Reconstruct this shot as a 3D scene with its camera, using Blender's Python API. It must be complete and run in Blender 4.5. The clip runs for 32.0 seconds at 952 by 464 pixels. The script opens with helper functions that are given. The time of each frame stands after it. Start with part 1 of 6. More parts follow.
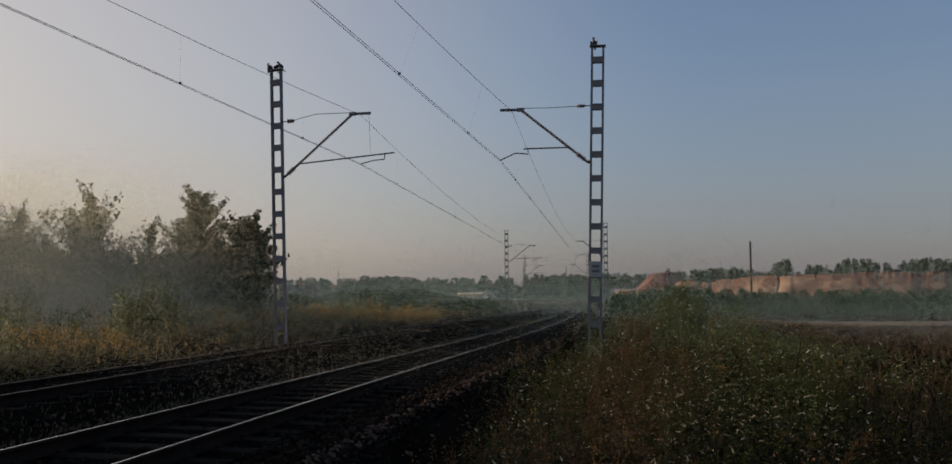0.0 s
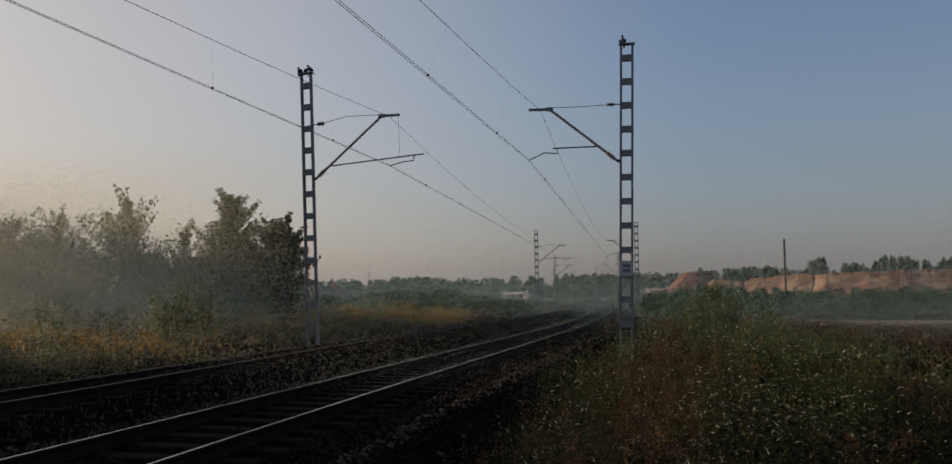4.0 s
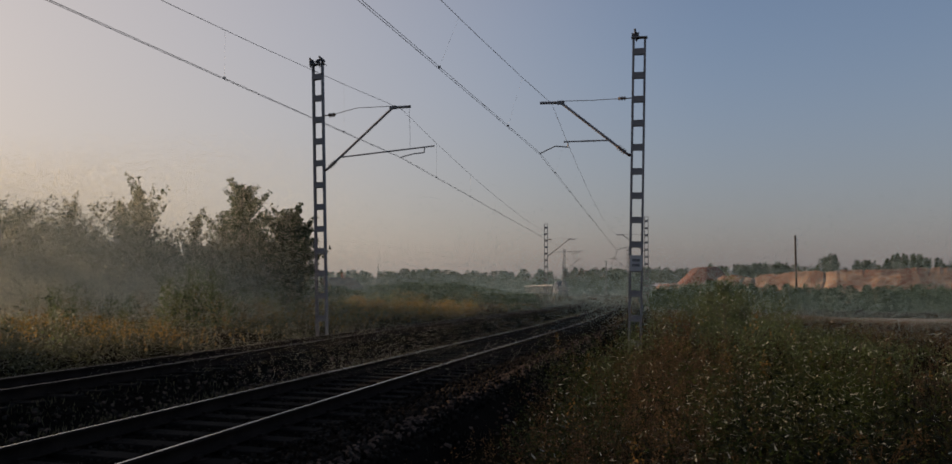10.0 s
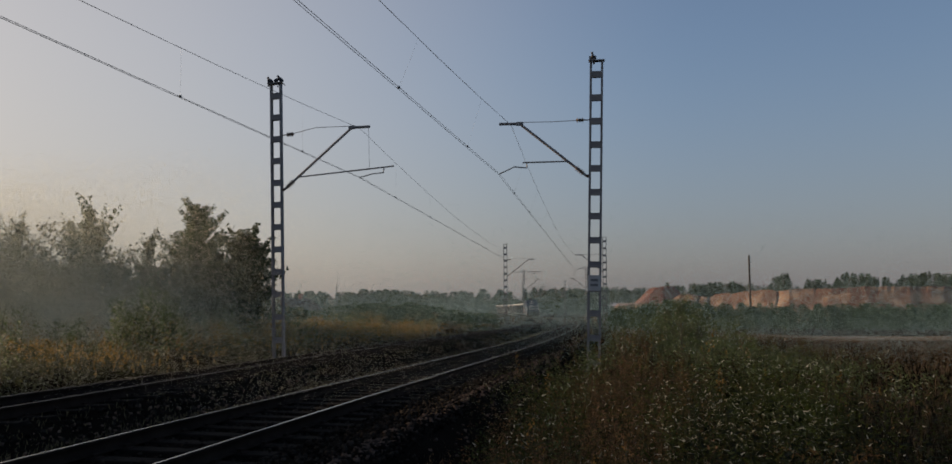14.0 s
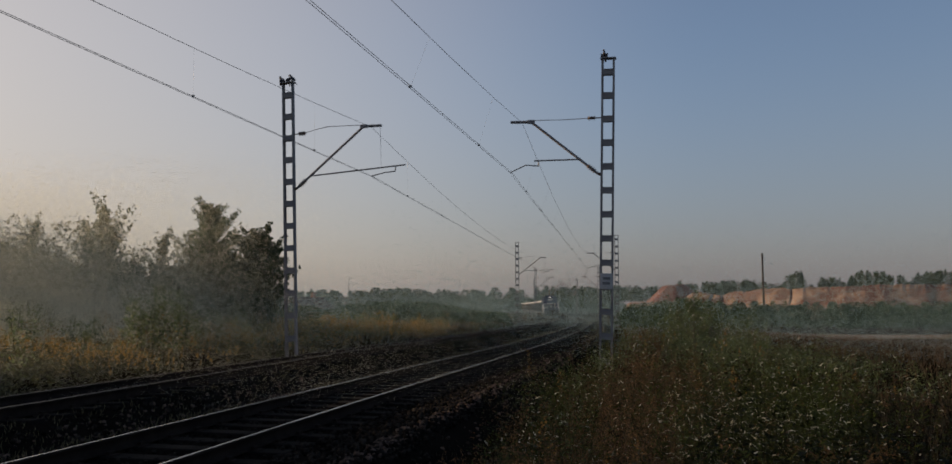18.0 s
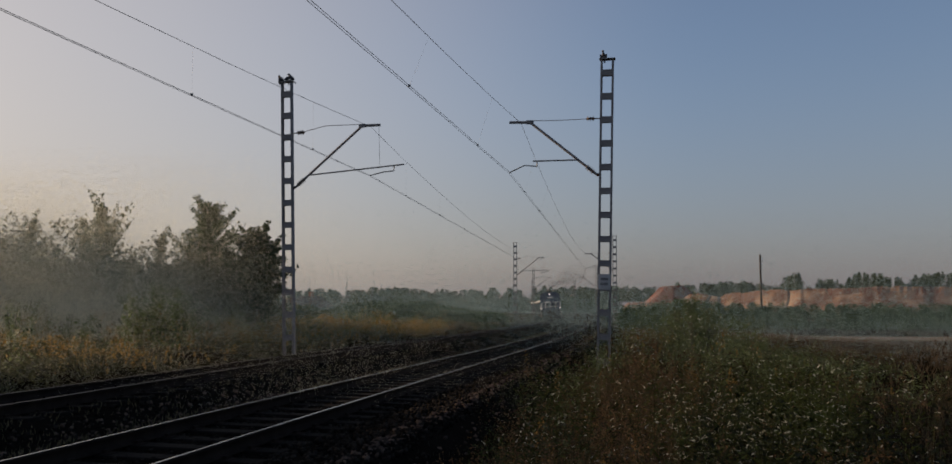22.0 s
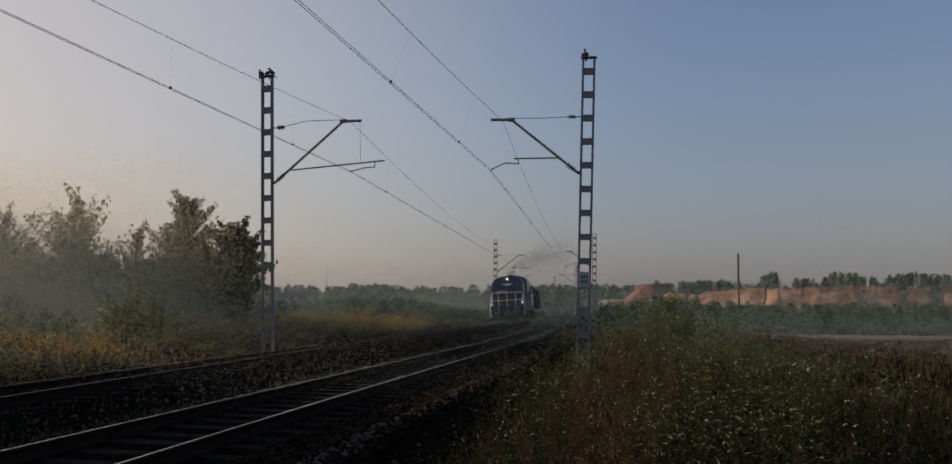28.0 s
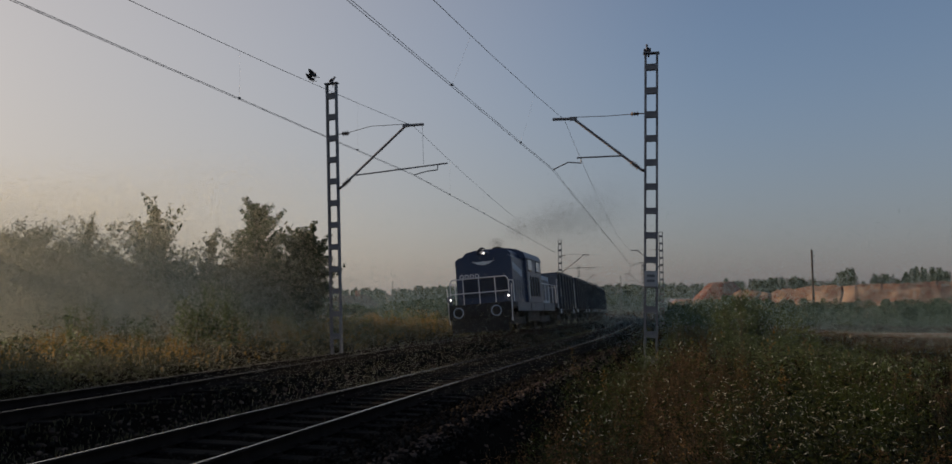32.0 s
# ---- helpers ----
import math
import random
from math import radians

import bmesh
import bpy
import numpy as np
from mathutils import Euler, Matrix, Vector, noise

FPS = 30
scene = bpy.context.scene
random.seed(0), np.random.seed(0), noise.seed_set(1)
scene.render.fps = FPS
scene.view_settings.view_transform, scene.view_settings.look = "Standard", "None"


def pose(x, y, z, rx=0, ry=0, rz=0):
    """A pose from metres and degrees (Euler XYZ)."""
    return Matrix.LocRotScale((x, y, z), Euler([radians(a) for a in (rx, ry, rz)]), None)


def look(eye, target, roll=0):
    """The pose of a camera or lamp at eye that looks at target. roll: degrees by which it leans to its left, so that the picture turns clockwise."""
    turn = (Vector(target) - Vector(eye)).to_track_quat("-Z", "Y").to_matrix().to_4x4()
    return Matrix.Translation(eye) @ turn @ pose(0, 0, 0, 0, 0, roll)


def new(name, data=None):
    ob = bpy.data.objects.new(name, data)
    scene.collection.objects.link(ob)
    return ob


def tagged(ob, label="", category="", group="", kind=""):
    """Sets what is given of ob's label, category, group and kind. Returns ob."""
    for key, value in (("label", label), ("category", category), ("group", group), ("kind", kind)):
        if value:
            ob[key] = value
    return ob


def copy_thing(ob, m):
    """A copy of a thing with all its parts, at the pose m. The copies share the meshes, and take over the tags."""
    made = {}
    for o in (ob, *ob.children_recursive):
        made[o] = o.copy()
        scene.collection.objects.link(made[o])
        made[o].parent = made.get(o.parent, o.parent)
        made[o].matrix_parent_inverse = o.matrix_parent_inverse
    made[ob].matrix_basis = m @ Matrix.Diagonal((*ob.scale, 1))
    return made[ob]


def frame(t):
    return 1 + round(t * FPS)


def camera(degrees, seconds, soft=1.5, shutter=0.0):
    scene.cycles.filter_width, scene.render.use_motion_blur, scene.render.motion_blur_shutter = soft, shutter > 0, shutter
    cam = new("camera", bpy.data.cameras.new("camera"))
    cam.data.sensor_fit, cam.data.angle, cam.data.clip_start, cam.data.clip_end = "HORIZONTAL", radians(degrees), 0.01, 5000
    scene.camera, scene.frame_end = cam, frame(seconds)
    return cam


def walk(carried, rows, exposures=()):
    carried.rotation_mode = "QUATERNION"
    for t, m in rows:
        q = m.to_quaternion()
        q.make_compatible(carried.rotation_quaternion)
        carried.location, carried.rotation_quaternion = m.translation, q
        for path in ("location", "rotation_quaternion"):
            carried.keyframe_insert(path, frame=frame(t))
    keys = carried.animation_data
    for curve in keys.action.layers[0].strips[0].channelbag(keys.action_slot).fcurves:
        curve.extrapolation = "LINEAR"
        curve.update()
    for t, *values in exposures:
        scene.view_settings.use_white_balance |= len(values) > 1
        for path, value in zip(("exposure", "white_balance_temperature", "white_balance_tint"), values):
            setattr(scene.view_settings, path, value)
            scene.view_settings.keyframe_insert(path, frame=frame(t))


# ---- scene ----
cam = camera(63.38, 32.0, soft=1.55)
EYE = (0.0, 0.0, 1.5)
walk(cam, [(t, look(EYE, (EYE[0] + math.sin(radians(a)) * math.cos(radians(b)),
                          EYE[1] + math.cos(radians(a)) * math.cos(radians(b)),
                          EYE[2] + math.sin(radians(b))), c)) for t, a, b, c in [
    # seconds, turn to the right, tilt upwards, lean: degrees
    (0, 0.00, 4.84, -0.00), (0.5, -0.23, 5.08, -0.14), (1, -0.92, 5.38, -0.20), (1.5, -1.80, 5.64, -0.16),
    (2, -2.48, 5.94, -0.22), (2.5, -2.72, 6.04, -0.22), (3, -2.81, 5.83, -0.24), (3.5, -2.60, 5.28, -0.28),
    (5.5, -0.89, 4.57, 0.11), (6, -0.65, 4.72, 0.33), (6.5, -0.62, 4.71, 0.27), (7, -1.35, 4.92, 0.26),
    (7.5, -2.48, 5.11, 0.10), (8, -2.97, 5.05, 0.03), (8.5, -2.95, 4.79, 0.02), (9, -2.87, 4.70, 0.08),
    (9.5, -2.91, 4.61, 0.13), (10, -2.93, 4.33, 0.42), (10.5, -2.84, 4.19, 0.50), (11, -1.87, 4.05, 0.60),
    (11.5, -0.98, 4.45, 0.47), (12, -0.34, 4.92, 0.47), (12.5, -0.00, 5.17, 0.37), (13, 0.20, 5.41, 0.24),
    (13.5, 0.20, 5.60, 0.16), (14, 0.08, 5.85, 0.13), (14.5, -0.12, 6.00, 0.13), (16.5, -0.83, 5.68, 0.25),
    (17, -0.81, 5.68, 0.16), (17.5, -0.75, 5.77, 0.19), (18, -0.79, 5.73, 0.10), (18.5, -0.87, 5.63, 0.21),
    (19, -0.99, 5.64, 0.21), (19.5, -1.03, 5.71, 0.19), (20, -1.00, 5.78, 0.19), (20.5, -0.94, 5.82, 0.23),
    (21, -0.88, 5.82, 0.26), (21.5, -0.77, 5.80, 0.34), (22, -0.66, 5.73, 0.38), (22.5, -0.59, 5.68, 0.42),
    (23, -0.60, 5.60, 0.34), (23.5, -0.69, 5.60, 0.32), (24, -0.79, 5.59, 0.35), (24.5, -0.87, 5.59, 0.36),
    (25, -0.10, 5.47, 0.27), (25.5, 0.73, 5.41, 0.54), (27.5, 0.72, 5.63, 0.96), (28, 0.79, 5.52, 0.69),
    (28.5, 0.65, 5.36, 0.35), (29, 0.00, 5.14, 0.05), (29.5, -1.31, 5.03, -0.21), (30, -1.91, 5.01, -0.13),
    (30.5, -2.27, 5.05, -0.19), (31, -2.73, 5.16, -0.14), (31.5, -3.21, 5.41, -0.04), (32, -3.96, 5.57, 0.04),
]],
     exposures=[(0, 0.0, 6708, 18), (1, 0.0, 6682, 16), (2, -0.07, 6624, 17), (3, -0.05, 6624, 17), (6, 0.0, 6760, 16), (7, 0.0, 6801, 16), (8, 0.0, 6916, 22), (10, 0.0, 6942, 22), (11, 0.0, 6786, 18), (12, 0.0, 6620, 12), (13, 0.0, 6604, 16), (14, 0.0, 6604, 17), (17, 0.0, 6697, 19), (21, 0.0, 6682, 18), (23, 0.0, 6671, 21), (25, 0.0, 6734, 16), (28, 0.0, 6697, 20), (29, 0.0, 6692, 20), (31, 0.0, 6853, 24), (32, -0.12, 6656, 18)])

# ---- world and sun ----
SUN_TURN, SUN_RISE = -68.0, 14.0      # degrees to the right of +y, and above the horizon
world = bpy.data.worlds.new("sky")
scene.world = world
world.use_nodes = True
wn, wl = world.node_tree.nodes, world.node_tree.links
sky = wn.new("ShaderNodeTexSky")
sky.sky_type = "NISHITA"
sky.sun_disc = False
sky.sun_elevation, sky.sun_rotation = radians(SUN_RISE), radians(SUN_TURN)
sky.air_density, sky.dust_density, sky.ozone_density = 1.2, 2.2, 3.0
bg = wn["Background"]
bg.inputs[1].default_value = 0.139
hazy = wn.new("ShaderNodeMix")              # evening haze takes part of the sky's colour away
hazy.data_type = "RGBA"
hazy.inputs[7].default_value = (1.46, 1.44, 1.86, 1)
way_up = wn.new("ShaderNodeTexCoord")
split = wn.new("ShaderNodeSeparateXYZ")
thick = wn.new("ShaderNodeMapRange")        # the haze thins with height
thick.interpolation_type = "SMOOTHSTEP"
thick.inputs[1].default_value, thick.inputs[2].default_value, thick.inputs[3].default_value, thick.inputs[4].default_value = -0.05, 0.35, 0.6, 0.08
wl.new(way_up.outputs["Generated"], split.inputs[0])
wl.new(split.outputs[2], thick.inputs[0])
wl.new(thick.outputs[0], hazy.inputs[0])
wl.new(sky.outputs[0], hazy.inputs[6])
glare = wn.new("ShaderNodeMix")             # towards the sun the dust scatters pale yellow
glare.data_type = "RGBA"
glare.inputs[7].default_value = (3.75, 3.52, 3.0, 1)
towards = wn.new("ShaderNodeVectorMath")
towards.operation = "DOT_PRODUCT"
towards.inputs[1].default_value = (math.sin(radians(SUN_TURN)), math.cos(radians(SUN_TURN)), 0.15)
nearness = wn.new("ShaderNodeMapRange")
nearness.interpolation_type = "SMOOTHSTEP"
nearness.inputs[1].default_value, nearness.inputs[2].default_value, nearness.inputs[4].default_value = 0.12, 1.0, 0.7
wl.new(way_up.outputs["Generated"], towards.inputs[0])
wl.new(towards.outputs["Value"], nearness.inputs[0])
wl.new(nearness.outputs[0], glare.inputs[0])
wl.new(hazy.outputs[2], glare.inputs[6])
wl.new(glare.outputs[2], bg.inputs[0])
sun = new("sun", bpy.data.lights.new("sun", "SUN"))
sun.data.energy, sun.data.angle, sun.data.color = 5.0, radians(0.6), (1.0, 0.76, 0.50)
sx, sy = math.sin(radians(SUN_TURN)), math.cos(radians(SUN_TURN))
sun.matrix_world = look((sx * 60, sy * 60, 60 * math.tan(radians(SUN_RISE))), (0, 0, 0))


# ---- materials ----
def mat(name, a, b, scale=4.0, rough=0.8, metal=0.0, bump=0.3, fine=60.0, spec=0.4, island=0.0, through_light=0.0, dist=0.01, pale=None):
    """Two colours mixed by noise at two scales, with bump; island: brightness spread piece by piece."""
    m = bpy.data.materials.new(name)
    m.use_nodes = True
    n, l = m.node_tree.nodes, m.node_tree.links
    p = n["Principled BSDF"]
    tc = n.new("ShaderNodeTexCoord")
    n1, n2 = n.new("ShaderNodeTexNoise"), n.new("ShaderNodeTexNoise")
    n1.inputs["Scale"].default_value, n1.inputs["Detail"].default_value = scale, 5
    n2.inputs["Scale"].default_value, n2.inputs["Detail"].default_value = fine, 3
    l.new(tc.outputs["Object"], n1.inputs["Vector"])
    l.new(tc.outputs["Object"], n2.inputs["Vector"])
    ad = n.new("ShaderNodeMath")
    ad.operation = "MULTIPLY_ADD"
    ad.inputs[1].default_value, ad.inputs[2].default_value = 0.5, 0.0
    l.new(n2.outputs[0], ad.inputs[0])
    sm = n.new("ShaderNodeMath")
    sm.operation = "ADD"
    l.new(n1.outputs[0], sm.inputs[0])
    l.new(ad.outputs[0], sm.inputs[1])
    mr = n.new("ShaderNodeMapRange")
    mr.inputs[1].default_value, mr.inputs[2].default_value = 0.52, 0.98
    l.new(sm.outputs[0], mr.inputs[0])
    mx = n.new("ShaderNodeMix")
    mx.data_type = "RGBA"
    mx.inputs[6].default_value, mx.inputs[7].default_value = (*a, 1), (*b, 1)
    l.new(mr.outputs[0], mx.inputs[0])
    col = mx.outputs[2]
    if island:
        g = n.new("ShaderNodeNewGeometry")
        oi = n.new("ShaderNodeObjectInfo")
        s2 = n.new("ShaderNodeMath")
        s2.operation = "ADD"
        l.new(g.outputs["Random Per Island"], s2.inputs[0])
        l.new(oi.outputs["Random"], s2.inputs[1])
        fr = n.new("ShaderNodeMath")
        fr.operation = "FRACT"
        l.new(s2.outputs[0], fr.inputs[0])
        m2 = n.new("ShaderNodeMapRange")
        m2.inputs[3].default_value, m2.inputs[4].default_value = 1 - island, 1 + island
        l.new(fr.outputs[0], m2.inputs[0])
        hv = n.new("ShaderNodeHueSaturation")
        l.new(m2.outputs[0], hv.inputs["Value"])
        l.new(col, hv.inputs["Color"])
        col = hv.outputs[0]
        if pale:                      # some leaves painted pale: sun glints on weeds, paler leaves on saplings
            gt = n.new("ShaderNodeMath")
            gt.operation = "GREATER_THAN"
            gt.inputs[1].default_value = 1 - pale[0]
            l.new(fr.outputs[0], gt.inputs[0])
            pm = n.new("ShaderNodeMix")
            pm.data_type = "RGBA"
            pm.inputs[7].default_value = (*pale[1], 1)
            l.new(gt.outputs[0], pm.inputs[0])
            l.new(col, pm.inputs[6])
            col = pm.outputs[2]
    l.new(col, p.inputs["Base Color"])
    p.inputs["Roughness"].default_value, p.inputs["Metallic"].default_value = rough, metal
    p.inputs["Specular IOR Level"].default_value = spec
    if bump:
        bp = n.new("ShaderNodeBump")
        bp.inputs["Strength"].default_value, bp.inputs["Distance"].default_value = bump, dist
        l.new(sm.outputs[0], bp.inputs["Height"])
        l.new(bp.outputs[0], p.inputs["Normal"])
    if through_light:
        tr = n.new("ShaderNodeBsdfTranslucent")
        l.new(col, tr.inputs[0])
        ms = n.new("ShaderNodeMixShader")
        ms.inputs[0].default_value = through_light
        l.new(p.outputs[0], ms.inputs[1])
        l.new(tr.outputs[0], ms.inputs[2])
        l.new(ms.outputs[0], n["Material Output"].inputs[0])
    return m


def glow(name, colour, strength):
    m = bpy.data.materials.new(name)
    m.use_nodes = True
    p = m.node_tree.nodes["Principled BSDF"]
    p.inputs["Base Color"].default_value = (*colour, 1)
    p.inputs["Emission Color"].default_value = (*colour, 1)
    p.inputs["Emission Strength"].default_value = strength
    return m


M = dict(
    # Soil and trackbed tones are set near black, well below real earth and stone.
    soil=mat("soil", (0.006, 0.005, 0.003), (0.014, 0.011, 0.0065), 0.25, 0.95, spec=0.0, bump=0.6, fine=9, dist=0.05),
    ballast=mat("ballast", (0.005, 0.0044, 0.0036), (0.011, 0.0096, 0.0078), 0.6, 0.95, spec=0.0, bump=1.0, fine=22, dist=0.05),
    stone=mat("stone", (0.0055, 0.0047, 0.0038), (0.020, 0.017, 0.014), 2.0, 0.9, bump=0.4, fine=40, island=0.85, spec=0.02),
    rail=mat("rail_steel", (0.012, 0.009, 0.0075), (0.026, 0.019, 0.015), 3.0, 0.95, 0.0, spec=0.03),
    railhead=mat("polished_rail_head", (0.46, 0.44, 0.42), (0.60, 0.58, 0.55), 2.0, 0.20, 1.0, bump=0.05),
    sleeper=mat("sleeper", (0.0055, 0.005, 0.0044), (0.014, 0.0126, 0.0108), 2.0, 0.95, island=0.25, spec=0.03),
    steel=mat("mast_steel", (0.15, 0.142, 0.14), (0.24, 0.225, 0.22), 2.5, 0.7, 0.0, island=0.0),
    zinc=mat("dull_zinc", (0.12, 0.12, 0.125), (0.20, 0.20, 0.20), 6, 0.55, 0.6),
    ceramic=mat("brown_ceramic", (0.05, 0.025, 0.015), (0.08, 0.04, 0.02), 6, 0.6),
    copper=mat("weathered_copper", (0.12, 0.12, 0.115), (0.18, 0.17, 0.165), 3, 0.6, 0.5, bump=0),
    plate=mat("grey_plate", (0.34, 0.33, 0.32), (0.44, 0.43, 0.42), 5, 0.6),
    concrete=mat("concrete", (0.22, 0.21, 0.19), (0.32, 0.30, 0.27), 2, 0.9),
    bark=mat("bark", (0.045, 0.038, 0.03), (0.10, 0.085, 0.065), 5, 0.95, bump=0.8),
    leaf=mat("leaf", (0.022, 0.032, 0.01), (0.045, 0.055, 0.018), 1.5, 0.5, bump=0, island=0.45, through_light=0.3),
    leafdark=mat("dark_leaf", (0.030, 0.047, 0.022), (0.048, 0.068, 0.031), 0.6, 0.6, bump=0, island=0.2, through_light=0.12, spec=0.08),
    meadow=mat("meadow_leaf", (0.055, 0.062, 0.026), (0.11, 0.11, 0.048), 1.5, 0.6, bump=0, island=0.45, through_light=0.35, spec=0.2),
    # Lightened weed leaf: sun and haze on the farther stand, put into colour.
    litfield=mat("field_leaf", (0.046, 0.070, 0.022), (0.135, 0.165, 0.055), 0.7, 0.55, bump=0, island=0.5, through_light=0.35, spec=0.25, pale=(0.03, (0.62, 0.62, 0.48))),
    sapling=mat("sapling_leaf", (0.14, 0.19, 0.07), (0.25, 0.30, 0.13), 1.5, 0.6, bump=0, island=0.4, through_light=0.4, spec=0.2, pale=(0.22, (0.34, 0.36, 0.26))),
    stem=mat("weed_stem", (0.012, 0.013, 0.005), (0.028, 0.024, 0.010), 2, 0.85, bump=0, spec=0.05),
    # Brighter leaf with a cream share: sun glints painted into the colour.
    glint_paint=mat("shining_leaf", (0.018, 0.027, 0.005), (0.085, 0.105, 0.021), 1.2, 0.55, bump=0, island=0.6, through_light=0.35, spec=0.15, pale=(0.13, (0.62, 0.58, 0.42))),
    # Darkened weed leaf: shade near the viewer is put into its colour.
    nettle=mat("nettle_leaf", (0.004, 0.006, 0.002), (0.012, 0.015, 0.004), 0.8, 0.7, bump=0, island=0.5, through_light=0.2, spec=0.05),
    mugwort=mat("grey_green_leaf", (0.046, 0.070, 0.026), (0.105, 0.140, 0.056), 1.5, 0.6, bump=0, island=0.5, through_light=0.3, spec=0.2, pale=(0.02, (0.55, 0.56, 0.46))),
    # Lighter stone colour that paints sunlight onto the ballast crest.
    litstone=mat("brown_stone", (0.032, 0.022, 0.017), (0.095, 0.066, 0.050), 3.0, 0.9, bump=0.4, fine=40, island=0.6, spec=0.1),
    brightgold=mat("yellow_goldenrod", (0.29, 0.165, 0.036), (0.44, 0.27, 0.065), 1.2, 0.8, bump=0, island=0.4, through_light=0.35),
    birchleaf=mat("birch_leaf", (0.034, 0.056, 0.022), (0.062, 0.090, 0.034), 0.8, 0.6, bump=0, island=0.25, through_light=0.3, spec=0.1),
    # Noise patches from near black to olive paint dark hollows and lit crests.
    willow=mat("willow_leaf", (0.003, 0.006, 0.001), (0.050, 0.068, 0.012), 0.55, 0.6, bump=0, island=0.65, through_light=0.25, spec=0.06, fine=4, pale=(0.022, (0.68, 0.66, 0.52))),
    # Far and scrub leaves get a bluish grey tint, painting some distance haze.
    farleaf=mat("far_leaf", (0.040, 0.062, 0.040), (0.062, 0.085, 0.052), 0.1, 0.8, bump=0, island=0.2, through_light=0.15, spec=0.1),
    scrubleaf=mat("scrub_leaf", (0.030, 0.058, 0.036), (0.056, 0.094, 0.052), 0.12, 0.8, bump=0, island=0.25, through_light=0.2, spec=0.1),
    drystalk=mat("dry_stalk", (0.050, 0.027, 0.011), (0.15, 0.082, 0.030), 1.5, 0.8, bump=0, island=0.45, through_light=0.2),
    gold=mat("goldenrod_flower", (0.16, 0.085, 0.015), (0.28, 0.15, 0.03), 1.2, 0.8, bump=0, island=0.4, through_light=0.3),
    grass=mat("grass_blade", (0.010, 0.0105, 0.0045), (0.04, 0.028, 0.012), 0.8, 0.7, bump=0, island=0.45, through_light=0.3),
    sand=mat("quarry_sand", (0.074, 0.037, 0.027), (0.18, 0.104, 0.074), 0.22, 0.95, bump=0.9, fine=0.9, dist=0.5),
    browngrass=mat("brown_grass", (0.046, 0.032, 0.016), (0.10, 0.066, 0.034), 0.35, 0.8, bump=0, island=0.4, through_light=0.3),
    trackgrass=mat("track_grass", (0.06, 0.057, 0.03), (0.13, 0.112, 0.065), 0.6, 0.85, bump=0, island=0.4, through_light=0.3, spec=0.1),
    plume=mat("orange_plume", (0.10, 0.052, 0.018), (0.17, 0.092, 0.032), 3, 0.8, bump=0, island=0.4, through_light=0.3),
    redsand=mat("red_sand", (0.13, 0.056, 0.042), (0.19, 0.085, 0.062), 0.2, 0.95, bump=0.5, fine=2, dist=0.2),
    road=mat("sandy_track", (0.085, 0.062, 0.038), (0.135, 0.098, 0.060), 0.4, 0.95, bump=0.4, fine=5, dist=0.05),
    # Pale base paints the bright sky seen through the cab glass.
    cabpane=mat("dusty_cab_glass", (0.42, 0.44, 0.46), (0.56, 0.57, 0.58), 3, 0.15, bump=0),
    # Warm tint for the wisps that stand for mist and veiling glare.
    palemist=mat("pale_mist_droplets", (0.74, 0.73, 0.57), (0.82, 0.80, 0.63), 0.5, 1.0, bump=0, spec=0.0, through_light=0.5),
    # Blue-green tint puts the distance haze's colour into the wisps.
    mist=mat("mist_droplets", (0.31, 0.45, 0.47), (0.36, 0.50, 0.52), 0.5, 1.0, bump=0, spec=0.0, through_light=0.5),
    wood=mat("grey_timber", (0.035, 0.03, 0.027), (0.07, 0.06, 0.052), 3, 0.9),
    navy=mat("navy_paint", (0.024, 0.038, 0.078), (0.040, 0.058, 0.105), 1.5, 0.38, bump=0.05, fine=20, spec=0.45),
    # Navy lightened on the doors: haze and sky sheen put into the colour.
    doorblue=mat("faded_blue_paint", (0.055, 0.075, 0.115), (0.085, 0.105, 0.15), 1.5, 0.42, bump=0.05, fine=20, spec=0.45),
    lightblue=mat("pale_blue_paint", (0.22, 0.28, 0.36), (0.32, 0.38, 0.46), 1.5, 0.45, bump=0.05, fine=20),
    skirt=mat("grey_blue_paint", (0.075, 0.085, 0.105), (0.12, 0.13, 0.155), 1.5, 0.5, bump=0.05, fine=20),
    white=mat("dirty_white_paint", (0.55, 0.56, 0.57), (0.75, 0.75, 0.74), 3, 0.5, bump=0.05),
    under=mat("oily_underframe", (0.018, 0.017, 0.016), (0.04, 0.036, 0.032), 2, 0.75, 0.2),
    wagon=mat("wagon_paint", (0.022, 0.027, 0.036), (0.042, 0.047, 0.056), 0.8, 0.6, 0.1),
    coal=mat("coal", (0.012, 0.012, 0.012), (0.03, 0.03, 0.03), 2, 0.7, bump=1.0, fine=8, dist=0.1),
    darkroof=mat("dark_brown_roof", (0.07, 0.052, 0.045), (0.115, 0.085, 0.072), 1, 0.85),
    roof=mat("roof_sheet", (0.22, 0.11, 0.08), (0.30, 0.16, 0.12), 1, 0.8),
    plaster=mat("pale_plaster", (0.45, 0.42, 0.38), (0.6, 0.56, 0.5), 0.6, 0.9),
    bird=mat("grey_feather", (0.05, 0.05, 0.055), (0.10, 0.10, 0.11), 8, 0.8),
    lamp=glow("lit_lamp", (1.0, 0.98, 0.92), 2.5),
)
glass = bpy.data.materials.new("cab_glass")
glass.use_nodes = True
gp = glass.node_tree.nodes["Principled BSDF"]
gp.inputs["Base Color"].default_value = (0.30, 0.33, 0.36, 1)
gp.inputs["Roughness"].default_value, gp.inputs["Metallic"].default_value = 0.08, 0.75
M["glass"] = glass
